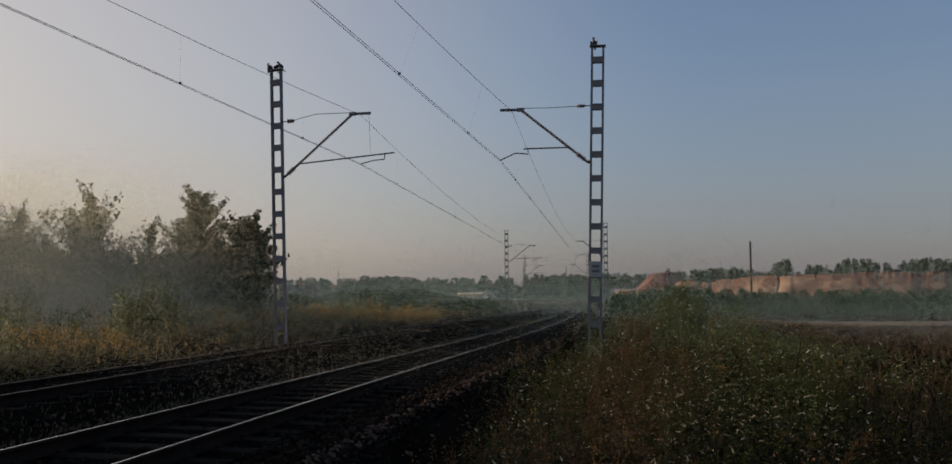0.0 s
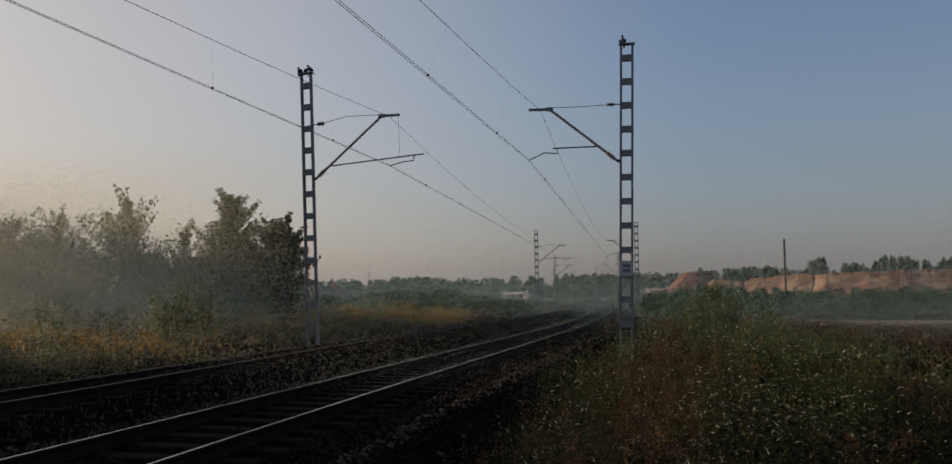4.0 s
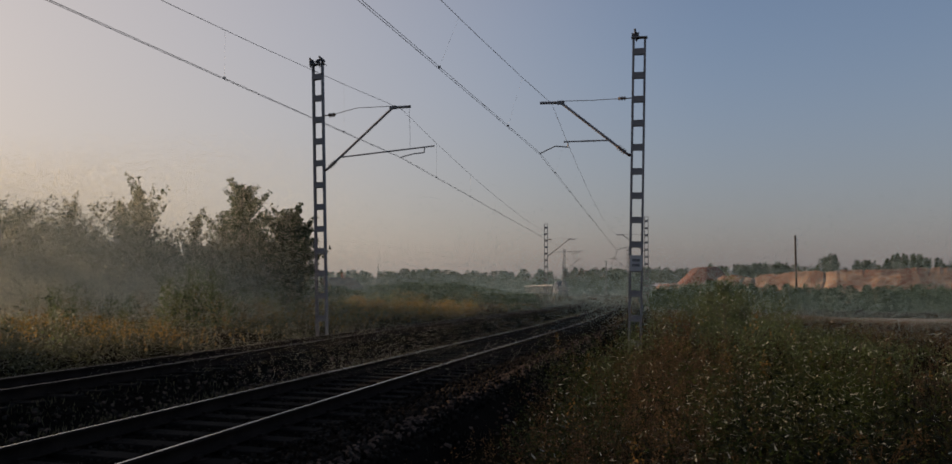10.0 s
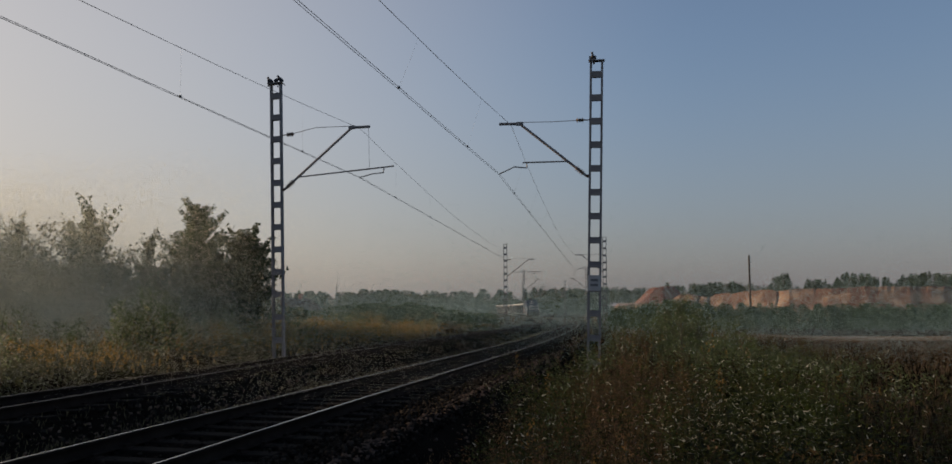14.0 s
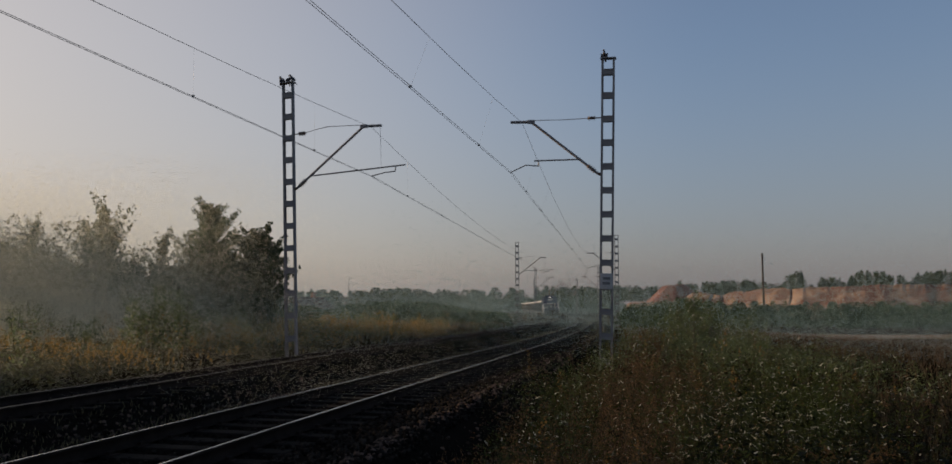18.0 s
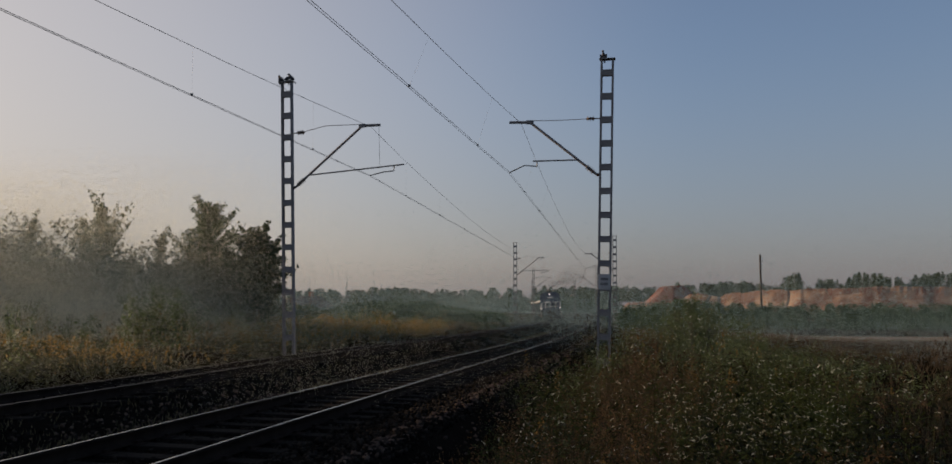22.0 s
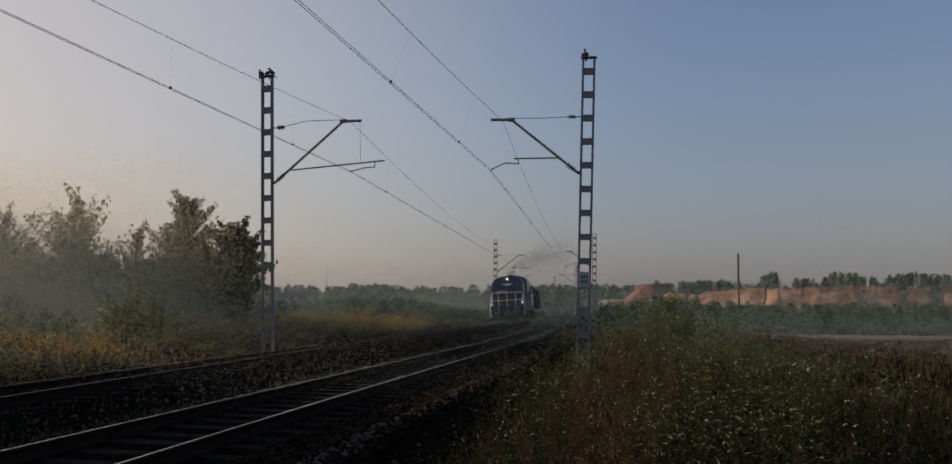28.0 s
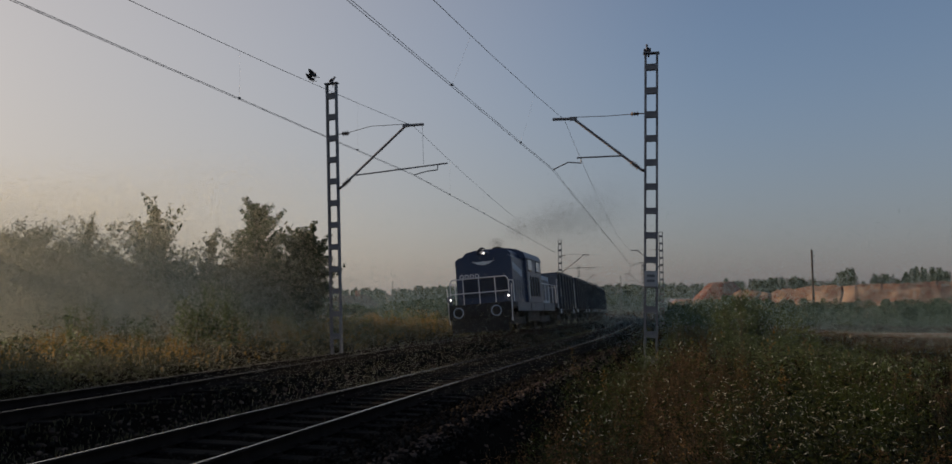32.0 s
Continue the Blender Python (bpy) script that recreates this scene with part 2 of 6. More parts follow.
M["smoke"] = mat("soot", (0.05, 0.045, 0.042), (0.08, 0.074, 0.07), 1.0, 1.0, bump=0, spec=0.0)


# ---- mesh tools ----
def obj(name, bm, material, smooth=False):
    me = bpy.data.meshes.new(name)
    bm.to_mesh(me)
    bm.free()
    for m in (material if isinstance(material, (list, tuple)) else [material]):
        me.materials.append(m)
    if smooth:
        me.shade_smooth()
    return new(name, me)


def part(name, bm, material, parent, label="", smooth=False):
    ob = obj(name, bm, material, smooth)
    ob.parent = parent
    if label:
        tagged(ob, label)
    return ob


def again(ob, m, parent=None):
    """The same mesh once more as an object of its own."""
    o = new(ob.name.split(".")[0], ob.data)
    o.parent = parent or ob.parent
    o.matrix_basis = m
    return o


def empty(name, m=None):
    ob = new(name)
    ob.empty_display_size = 0.2
    if m:
        ob.matrix_world = m
    return ob


def box(bm, x0, x1, y0, y1, z0, z1, bevel=0.0, m=None):
    r = bmesh.ops.create_cube(bm, size=1.0)["verts"]
    for v in r:
        v.co = Vector((x0 if v.co.x < 0 else x1, y0 if v.co.y < 0 else y1, z0 if v.co.z < 0 else z1))
    if bevel:
        es = list({e for v in r for e in v.link_edges})
        r = list({v for f in bmesh.ops.bevel(bm, geom=es, offset=bevel, segments=2, affect="EDGES", profile=0.6)["faces"] for v in f.verts} | {v for v in r if v.is_valid})
    if m:
        bmesh.ops.transform(bm, matrix=m, verts=[v for v in r if v.is_valid])
    return bm


def bar(bm, a, b, r, seg=6, r2=None):
    """A round bar from a to b."""
    a, b = Vector(a), Vector(b)
    d = b - a
    q = d.to_track_quat("Z", "Y").to_matrix().to_4x4()
    bmesh.ops.create_cone(bm, cap_ends=True, segments=seg, radius1=r, radius2=r if r2 is None else r2, depth=d.length,
                          matrix=Matrix.Translation((a + b) / 2) @ q)
    return bm


def pipe(bm, pts, r, seg=6):
    for a, b in zip(pts, pts[1:]):
        bar(bm, a, b, r, seg)
    for p in pts[1:-1]:
        bmesh.ops.create_icosphere(bm, subdivisions=1, radius=r * 1.02, matrix=Matrix.Translation(p))
    return bm


def disc(bm, c, axis, r, t, seg=20, r2=None):
    q = Vector(axis).to_track_quat("Z", "Y").to_matrix().to_4x4()
    bmesh.ops.create_cone(bm, cap_ends=True, segments=seg, radius1=r, radius2=r if r2 is None else r2, depth=t,
                          matrix=Matrix.Translation(c) @ q)
    return bm


def B():
    return bmesh.new()


class Soup:
    """Many small faces gathered into one mesh."""

    def __init__(self):
        self.v, self.f, self.n = [], [], 0

    def blades(self, c, u, w):
        """Pointed leaf faces with centres c and half axes u, w: arrays of n x 3."""
        k = len(c)
        v = np.stack([c - w - u * 0.75, c + w - u * 0.75, c + u * 1.1], 1).reshape(-1, 3)
        self.v.append(v)
        self.f.append((np.arange(k * 3).reshape(-1, 3) + self.n))
        self.n += k * 3

    def mesh(self, v, f):
        self.v.append(np.asarray(v, float))
        self.f.append(np.asarray(f) + self.n)
        self.n += len(v)

    def build(self, name, material):
        v, f = np.concatenate(self.v), np.concatenate(self.f)
        me = bpy.data.meshes.new(name)
        me.vertices.add(len(v))
        me.vertices.foreach_set("co", v.astype(np.float32).ravel())
        me.loops.add(f.size)
        me.loops.foreach_set("vertex_index", f.astype(np.int32).ravel())
        me.polygons.add(len(f))
        me.polygons.foreach_set("loop_start", np.arange(0, f.size, f.shape[1], dtype=np.int32))
        me.update(calc_edges=True)
        me.materials.append(material)
        return new(name, me)


def unit(rng, n, up=0.0):
    d = rng.normal(size=(n, 3))
    d[:, 2] += up
    return d / np.linalg.norm(d, axis=1)[:, None]


def leaves(soup, rng, c, size, slim=0.5, up=0.0):
    """Leaf faces at the places c, of about that size."""
    n = len(c)
    u = unit(rng, n, up)
    w = np.cross(u, unit(rng, n))
    w /= np.linalg.norm(w, axis=1)[:, None] + 1e-9
    s = size * rng.uniform(0.6, 1.35, (n, 1))
    soup.blades(c, u * s * 0.5, w * s * 0.5 * slim)


# ---- the line of the railway ----
KNOT_S = np.array([0, 30, 60, 90, 120, 160, 220, 300, 360, 440.0])
KNOT_K = np.array([-0.0035, 0.00177, 0.0009, 0.00196, 0.00083, 0.0012, 0.00207, -0.0010, 0.0050, 0.0])
S0, S1 = -90.0, 700.0
ss = np.arange(0, S1 + 1)
_k = np.interp(ss, KNOT_S, KNOT_K)
_psi = radians(10.5) - np.concatenate([[0], np.cumsum((_k[1:] + _k[:-1]) / 2)])
_x = -4.843 + np.concatenate([[0], np.cumsum(np.sin((_psi[1:] + _psi[:-1]) / 2))])
_y = 3.0 + np.concatenate([[0], np.cumsum(np.cos((_psi[1:] + _psi[:-1]) / 2))])
_b = np.arange(S0, 0)
LS = np.concatenate([_b, ss])
LP = np.concatenate([np.full(len(_b), _psi[0]), _psi])
LX = np.concatenate([-4.843 + _b * math.sin(_psi[0]), _x])
LY = np.concatenate([3.0 + _b * math.cos(_psi[0]), _y])
FAR = -4.015                        # the far track's axis, to the left of the near one's
CANT = radians(4.5)                 # the far track leans to the inside of the curve


def far_lift(s):
    """How much higher the far track lies than the near one."""
    return np.interp(s, [8, 20, 35, 50, 66, 110], [0.08, 0.16, 0.18, 0.13, 0.10, 0.0])


def far_cant(s):
    return CANT * np.interp(s, [0, 20, 300, 360], [0.3, 1, 1, 0.2])


def rail_at(s, d=0.0, z=0.0):
    """A place along the line: s metres on, d metres to the right of the near track's axis."""
    a = float(np.interp(s, LS, LP))
    return Vector((float(np.interp(s, LS, LX)) + d * math.cos(a), float(np.interp(s, LS, LY)) - d * math.sin(a), z))


def line_xy(s, d):
    a = np.interp(s, LS, LP)
    return np.interp(s, LS, LX) + d * np.cos(a), np.interp(s, LS, LY) - d * np.sin(a)


def heading(s):
    return float(np.interp(s, LS, LP))


def beside(x, y):
    """Of places: how far along the line and how far to its right."""
    x, y = np.asarray(x, float), np.asarray(y, float)
    s = np.clip(y - 3.0, S0, S1)
    for _ in range(4):
        lx, ly, a = np.interp(s, LS, LX), np.interp(s, LS, LY), np.interp(s, LS, LP)
        s = np.clip(s + (x - lx) * np.sin(a) + (y - ly) * np.cos(a), S0, S1)
    lx, ly, a = np.interp(s, LS, LX), np.interp(s, LS, LY), np.interp(s, LS, LP)
    return s, (x - lx) * np.cos(a) - (y - ly) * np.sin(a)


def bumps(x, y, sc, seed=0.0):
    return (np.sin(x / sc + 1.3 + seed) * np.cos(y / sc * 1.17 + 0.4 * seed) + 0.6 * np.sin(x / sc * 2.3 + y / sc * 1.9 + seed * 2.1)
            + 0.4 * np.cos(x / sc * 3.9 - y / sc * 4.3 + seed)) / 2


def ground_z(x, y):
    """Height of the natural ground."""
    s, d = beside(x, y)
    r = np.maximum(d - 2.0, 0)
    lft = np.maximum(-6.2 - d, 0)
    z = -0.50 + 0.30 * np.clip((r - 1.2) / 2.0, 0, 1) - 0.85 * np.clip((r - 7) / 16, 0, 1) \
        + 0.40 * np.clip((lft - 0.6) / 1.4, 0, 1) - 0.7 * np.clip((lft - 10) / 40, 0, 1)
    z = z + bumps(x, y, 3.1) * 0.07 * np.clip((r + lft) / 3, 0, 1) + bumps(x, y, 17, 2.0) * 0.15 * np.clip((r + lft) / 12, 0, 1)
    return z


# ---- ground ----
def grid_sheet(name, xs, ys, zf, material):
    X, Y = np.meshgrid(xs, ys)
    Z = zf(X, Y)
    v = np.stack([X, Y, Z], -1).reshape(-1, 3)
    ny, nx = X.shape
    i = np.arange(ny * nx).reshape(ny, nx)
    f = np.stack([i[:-1, :-1], i[:-1, 1:], i[1:, 1:], i[1:, :-1]], -1).reshape(-1, 4)
    sp_ = Soup()
    sp_.mesh(v, f)
    ob = sp_.build(name, material)
    ob.data.shade_smooth()
    return ob


xs = np.concatenate([-np.geomspace(4000, 62, 26), np.arange(-60, 60.5, 0.8), np.geomspace(62, 4000, 26)])
ys = np.concatenate([-np.geomspace(4000, 62, 14), np.arange(-60, 0, 2.0), np.arange(0, 60.5, 0.8), np.geomspace(62, 4500, 60)])
tagged(grid_sheet("ground", xs, ys, ground_z, M["soil"]), "rough weedy ground of dark earth and litter", "ground", kind="structure")


def swept(name, profile, s_list, material, close=False, lift=0.0):
    """A profile of (d, z) swept along the line."""
    sp_ = Soup()
    a = np.interp(s_list, LS, LP)
    lx, ly = np.interp(s_list, LS, LX), np.interp(s_list, LS, LY)
    rows = []
    for d, z in profile:
        rows.append(np.stack([lx + d * np.cos(a), ly - d * np.sin(a), z + lift + 0 * a], -1))
    v = np.stack(rows, 1).reshape(-1, 3)
    n, k = len(s_list), len(profile)
    i = np.arange(n * k).reshape(n, k)
    j = np.roll(i, -1, axis=1) if close else i[:, 1:]
    i0 = i if close else i[:, :-1]
    f = np.stack([i0[:-1], j[:-1], j[1:], i0[1:]], -1).reshape(-1, 4)
    sp_.mesh(v, f)
    return sp_.build(name, material)


# ---- trackbed ----
BED = [(-8.6, -0.45), (-7.6, -0.36), (-6.9, -0.34), (-6.1, -0.24), (-5.6, -0.205), (-4.0, -0.205), (-2.6, -0.22), (-2.0, -0.29),
       (-1.5, -0.215), (0.0, -0.205), (1.5, -0.205), (1.9, -0.19), (2.25, -0.17), (2.55, -0.30), (3.1, -0.58), (3.8, -0.70)]


def bed_z(d):
    return np.interp(d, [p[0] for p in BED], [p[1] for p in BED])


def rise(s, d):
    """What the far track's lift and cant add to the bed."""
    k = np.clip((-2.2 - d) / 0.5, 0, 1) * np.clip((d + 8.2) / 1.4, 0, 1)
    return k * (far_lift(s) + np.clip(d - FAR + 0.75, -0.5, 2.0) * np.sin(far_cant(s)))


def make_bed():
    sl = np.concatenate([np.arange(-90, -8, 2.0), np.arange(-8, 45, 0.16), np.arange(45, 130, 0.8), np.arange(130, 700, 4.0)])
    dl = np.concatenate([np.arange(-8.6, -6.4, 0.22), np.arange(-6.4, 2.9, 0.11), np.arange(2.9, 3.85, 0.2)])
    S, D = np.meshgrid(sl, dl, indexing="ij")
    X, Y = line_xy(S, D)
    Z = bed_z(D) + rise(S, D) + (np.random.RandomState(3).uniform(-1, 1, S.shape) * 0.022 + bumps(S, D, 0.6) * 0.015) * (D > -8.3) * (D < 3.5)
    n, k = S.shape
    i = np.arange(n * k).reshape(n, k)
    f = np.stack([i[:-1, :-1], i[:-1, 1:], i[1:, 1:], i[1:, :-1]], -1).reshape(-1, 4)
    so = Soup()
    so.mesh(np.stack([X, Y, Z], -1).reshape(-1, 3), f)
    tagged(so.build("ballast_bed", M["ballast"]), "near-black crushed-stone ballast bed under both tracks", "ballast", kind="structure")


make_bed()


def track_pose(s):
    """A place on the far track between its rails, leaning with its cant; x to the right."""
    a = float(far_cant(s))
    return (Matrix.Translation(rail_at(s, FAR - 0.7535, float(far_lift(s)))) @ Matrix.Rotation(-heading(s), 4, "Z")
            @ Matrix.Rotation(-a, 4, "Y") @ Matrix.Translation((0.7535, 0, 0)))


def make_track(axis, name, label, shine):
    tr = tagged(empty(name), label, "railway track", group="railway tracks")
    sl = np.concatenate([np.arange(-90, 0, 3.0), np.arange(0, 60, 0.5), np.arange(60, 700, 3.0)])
    prof = [(-0.07, -0.165), (0.07, -0.165), (0.07, -0.15), (0.012, -0.13), (0.012, -0.045), (0.036, -0.035), (0.036, -0.010), (0.026, -0.003),
            (-0.026, -0.003), (-0.036, -0.010), (-0.036, -0.035), (-0.012, -0.045), (-0.012, -0.13), (-0.07, -0.15)]
    head = [(0.014, -0.001), (0.010, 0.0), (-0.010, 0.0), (-0.014, -0.001)]
    for off in (-0.7535, 0.7535):
        dz = 0.0 if axis == 0 else far_lift(sl) + (off + 0.7535) * np.sin(far_cant(sl))
        r = swept("rail", [(axis + off + d, z) for d, z in prof], sl, M["rail"], True, dz)
        r.parent = tr
        h = swept("rail_head", [(axis + off + d, z) for d, z in head], sl, M["railhead"] if shine else M["railworn"], False, dz)
        h.parent = r
        tagged(h, "polished running surface" if shine else "dull running surface")
    bm = B()
    box(bm, -1.3, 1.3, -0.13, 0.13, -0.38, -0.168, 0.015)
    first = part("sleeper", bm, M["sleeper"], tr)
    bm = B()
    box(bm, -0.185, 0.185, -0.08, 0.08, -0.175, -0.160)
    for cx in (-0.0975, 0.0975):
        box(bm, cx - 0.025, cx + 0.025, -0.05, 0.05, -0.162, -0.125)
    plate_ = part("rail_plate", bm, M["rail"], first, "rusty plate that clips the rail down")
    plate_.matrix_basis = Matrix.Translation((-0.7535, 0, 0))
    again(plate_, Matrix.Translation((0.7535, 0, 0)), first)
    s = -3.0
    while s < 150:
        m = (Matrix.Translation(rail_at(s, axis)) if axis == 0 else track_pose(s)) @ Matrix.Rotation(-heading(s) if axis == 0 else 0, 4, "Z") @ pose(random.uniform(-.02, .02), 0, random.uniform(-.006, .006), 0, 0, random.uniform(-.5, .5))
        if s == -3.0:
            first.matrix_basis = m
        else:
            sl_ = again(first, m)
            if s < 62:
                for k in (-0.7535, 0.7535):
                    again(plate_, Matrix.Translation((k, 0, 0)), sl_)
        s += 0.6
    return tr


M["railworn"] = mat("worn_rail_head", (0.10, 0.085, 0.075), (0.20, 0.18, 0.16), 2.0, 0.42, 0.9, bump=0.05)
make_track(0.0, "railway_track", "double-railed track with polished rails on dark sleepers", True)
make_track(FAR, "railway_track", "far track with dull dark rails on sleepers", False)


def make_stones():
    rng = np.random.RandomState(11)
    cube = np.array([[-1, -1, -1], [1, -1, -1], [1, 1, -1], [-1, 1, -1], [-1, -1, 1], [1, -1, 1], [1, 1, 1], [-1, 1, 1]]) * 0.5
    cf = np.array([[0, 3, 2, 1], [4, 5, 6, 7], [0, 1, 5, 4], [1, 2, 6, 5], [2, 3, 7, 6], [3, 0, 4, 7]])

    def lot(n, s0, s1, d0, d1, size, bias=1.0):
        s = s0 + (s1 - s0) * rng.uniform(0, 1, n) ** bias
        d = rng.uniform(d0, d1, n)
        x, y = line_xy(s, d)
        z = bed_z(d) + rise(s, d) + rng.uniform(-0.2, 0.45, n) * size
        sc = size * rng.uniform(0.5, 1.35, (n, 1, 1)) * rng.uniform(0.6, 1.2, (n, 1, 3))
        v = cube[None] * sc * rng.uniform(0.55, 1.1, (n, 8, 3))
        a, b = rng.uniform(0, 6.28, n), rng.uniform(-0.9, 0.9, n)
        ca, sa, cb, sb = np.cos(a), np.sin(a), np.cos(b), np.sin(b)
        R = np.zeros((n, 3, 3))
        R[:, 0, 0], R[:, 0, 1], R[:, 1, 0], R[:, 1, 1], R[:, 2, 2] = ca, -sa, sa, ca, 1
        T = np.zeros((n, 3, 3))
        T[:, 0, 0], T[:, 1, 1], T[:, 1, 2], T[:, 2, 1], T[:, 2, 2] = 1, cb, -sb, sb, cb
        v = np.einsum("nij,njk,nvk->nvi", R, T, v) + np.stack([x, y, z], -1)[:, None]
        so.mesh(v.reshape(-1, 3), (cf[None] + 8 * np.arange(n)[:, None, None]).reshape(-1, 4))
    so = Soup()
    lot(8500, -1, 34, 1.25, 2.5, 0.055, 1.3)
    lot(1800, 30, 90, 1.2, 2.6, 0.09)
    lot(6000, -1, 26, -1.3, 1.3, 0.05, 1.3)
    lot(5000, -1, 40, -3.2, -1.2, 0.055, 1.3)
    lot(2000, 0, 50, -7.0, -5.2, 0.07)
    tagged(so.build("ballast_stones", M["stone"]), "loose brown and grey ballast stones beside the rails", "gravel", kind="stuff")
    bed = bpy.data.objects["ballast_bed"]
    near = []
    for k in range(10):
        so.v, so.f, so.n = [], [], 0
        so.mesh(cube * rng.uniform(0.7, 1.2, 3) * rng.uniform(0.55, 1.1, (8, 3)), cf)
        near.append(so.build("ballast_stone", M["litstone"] if k < 4 else M["stone"]))
    for k in range(300):
        s, d = 0.5 + 7.5 * (k + 0.5) / 300, (rng.uniform(2.0, 2.35) if k % 10 < 4 else rng.uniform(1.3, 2.75))
        m = Matrix.Translation(rail_at(s, d, float(bed_z(d)) + rng.uniform(0.008, 0.026))) @ pose(0, 0, 0, rng.uniform(-40, 40), rng.uniform(-40, 40), rng.uniform(0, 360)) @ Matrix.Scale(rng.uniform(0.035, 0.075), 4)
        if k < 10:
            near[k].parent = bed
            near[k].matrix_basis = m
        else:
            again(near[k % 10], m, bed)
    # crest stones in the colour lightened for sunlight
    so.v, so.f, so.n = [], [], 0
    lot(1300, 0, 26, 2.0, 2.36, 0.05, 1.0)
    lot(1100, 20, 75, 1.9, 2.6, 0.07)
    lot(160, 0, 20, 2.6, 3.3, 0.05)
    lot(900, 5, 40, -2.6, -1.7, 0.05)
    tagged(so.build("fresh_ballast_stones", M["litstone"]), "ridge of ballast stones painted lighter brown as if sunlit", "gravel", kind="stuff")


make_stones()


# ---- overhead line ----
def channel(bm, x, side, y0, y1, z0, z1):
    """A steel channel with its back on the outside."""
    box(bm, x - 0.006, x + 0.006, y0, y1, z0, z1)
    a, b = (x, x - side * 0.062)
    for yy in (y0, y1):
        box(bm, min(a, b), max(a, b), yy - 0.006, yy + 0.006, z0, z1)


def insulator(bm, a, b, r=0.055, n=4):
    a, b = Vector(a), Vector(b)
    bar(bm, a, b, r * 0.45, 8)
    for i in range(n):
        c = a.lerp(b, (i + 0.5) / n)
        disc(bm, c, b - a, r, 0.03, 10, r * 0.6)


def make_mast(kind, H, label, plate=False):
    """Two steel channels joined by battens, with the arm that holds the wires over the track at +x. The track's rails are at z 0."""
    mast = tagged(empty("catenary_mast"), label, "catenary mast", group="catenary masts along the line")
    z0 = -0.6
    W, Dp = 0.212, 0.06
    for sd in (-1, 1):
        bm = B()
        channel(bm, sd * W, sd, -Dp, Dp, z0, H)
        part("leg", bm, M["steel"], mast)
    bm = B()
    box(bm, -W - 0.05, W + 0.05, -Dp - 0.05, Dp + 0.05, H, H + 0.035, 0.008)
    part("cap", bm, M["steel"], mast)
    bm = B()
    box(bm, -0.42, 0.42, -0.36, 0.36, -0.9, -0.5, 0.03)
    part("foundation", bm, M["concrete"], mast, "weathered concrete foot")
    bm = B()
    box(bm, -W + 0.008, W - 0.008, -0.007, 0.007, -0.10, 0.10)
    first = part("batten", bm, M["steel"], mast)
    k = 0
    z = H - 0.45
    while z > -0.3:
        for yy in (-Dp - 0.008, Dp + 0.008):
            m = Matrix.Translation((0, yy, z))
            if k == 0:
                first.matrix_basis = m
            else:
                again(first, m)
            k += 1
        z -= 0.79
    # the arm
    if kind == "long":
        foot, knee, tip, stay = (0.30, 0, 5.76), (2.86, 0, 7.76), (3.52, 0, 7.73), 7.72
        reg = [(0.90, 0, 6.16), (4.35, 0, 6.27)]
        steady = [(4.0, 0, 6.25), (3.97, 0, 6.07), (3.6, 0, 6.06), (3.10, 0, 5.97)]
    else:
        foot, knee, tip, stay = (0.30, 0, 5.93), (2.55, 0, 7.73), (3.25, 0, 7.74), 7.80
        reg = [(0.95, 0, 6.42), (2.42, 0, 6.40)]
        steady = [(2.28, 0, 6.40), (2.28, 0, 6.22), (2.70, 0, 6.26), (3.22, 0, 6.02)]
    arm = part("bracket_arm", pipe(B(), [foot, knee], 0.045, 8), M["steel"], mast)
    bm = B()
    bar(bm, knee, tip, 0.05, 8)
    box(bm, knee[0] - 0.12, knee[0] + 0.12, -0.05, 0.05, knee[2] - 0.06, knee[2] + 0.06, 0.01)
    part("boom", bm, M["steel"], mast)
    bm = B()
    bar(bm, (W, 0, foot[2] - 0.02), foot, 0.05, 8)
    d = (Vector(knee) - Vector(foot)).normalized()
    insulator(bm, Vector(foot) + d * 0.12, Vector(foot) + d * 0.45, 0.095, 4)
    part("insulator", bm, M["ceramic"], mast, "ribbed brown insulator")
    bm = B()
    mid = (1.5, 0, stay + 0.16 if kind == "long" else stay - 0.03)
    pipe(bm, [(0.5, 0, stay), mid, (knee[0], 0, knee[2] + 0.05)], 0.012, 5)
    part("stay_rod", bm, M["steel"], mast)
    bm = B()
    bar(bm, (W, 0, stay), (0.42, 0, stay), 0.02, 6)
    insulator(bm, (0.40, 0, stay), (0.66, 0, stay), 0.085, 3)
    part("insulator", bm, M["ceramic"], mast, "ribbed brown insulator")
    part("registration_tube", pipe(B(), reg, 0.026, 8), M["steel"], mast)
    if kind == "long":
        part("hanger_wire", bar(B(), (tip[0] - 0.05, 0, tip[2]), (tip[0] - 0.05, 0, reg[1][2] + 0.04), 0.006, 5), M["copper"], mast)
    part("steady_arm", pipe(B(), steady, 0.02, 6), M["zinc"], mast)
    if plate:
        bm = B()
        box(bm, -W + 0.01, W - 0.01, Dp + 0.022, Dp + 0.04, 2.16, 2.66, 0.006)
        part("number_board", bm, M["plate"], mast, "blank-looking grey sheet board")
        bm = B()
        for zz in (2.34, 2.50):
            box(bm, -0.12, 0.12, Dp + 0.041, Dp + 0.044, zz - 0.04, zz + 0.04)
        part("lettering_bar", bm, M["zinc"], mast)
    return mast


def mast_pose(x, y, side, lean):
    """side 1: left of the line, its arm to the right; -1 the other way round. lean: degrees away from the track."""
    s, d = beside(x, y)
    turn = -heading(float(s)) + (0 if side > 0 else math.pi)
    return Matrix.Translation((x, y, 0)) @ Matrix.Rotation(turn, 4, "Z") @ Matrix.Rotation(radians(-lean), 4, "Y")


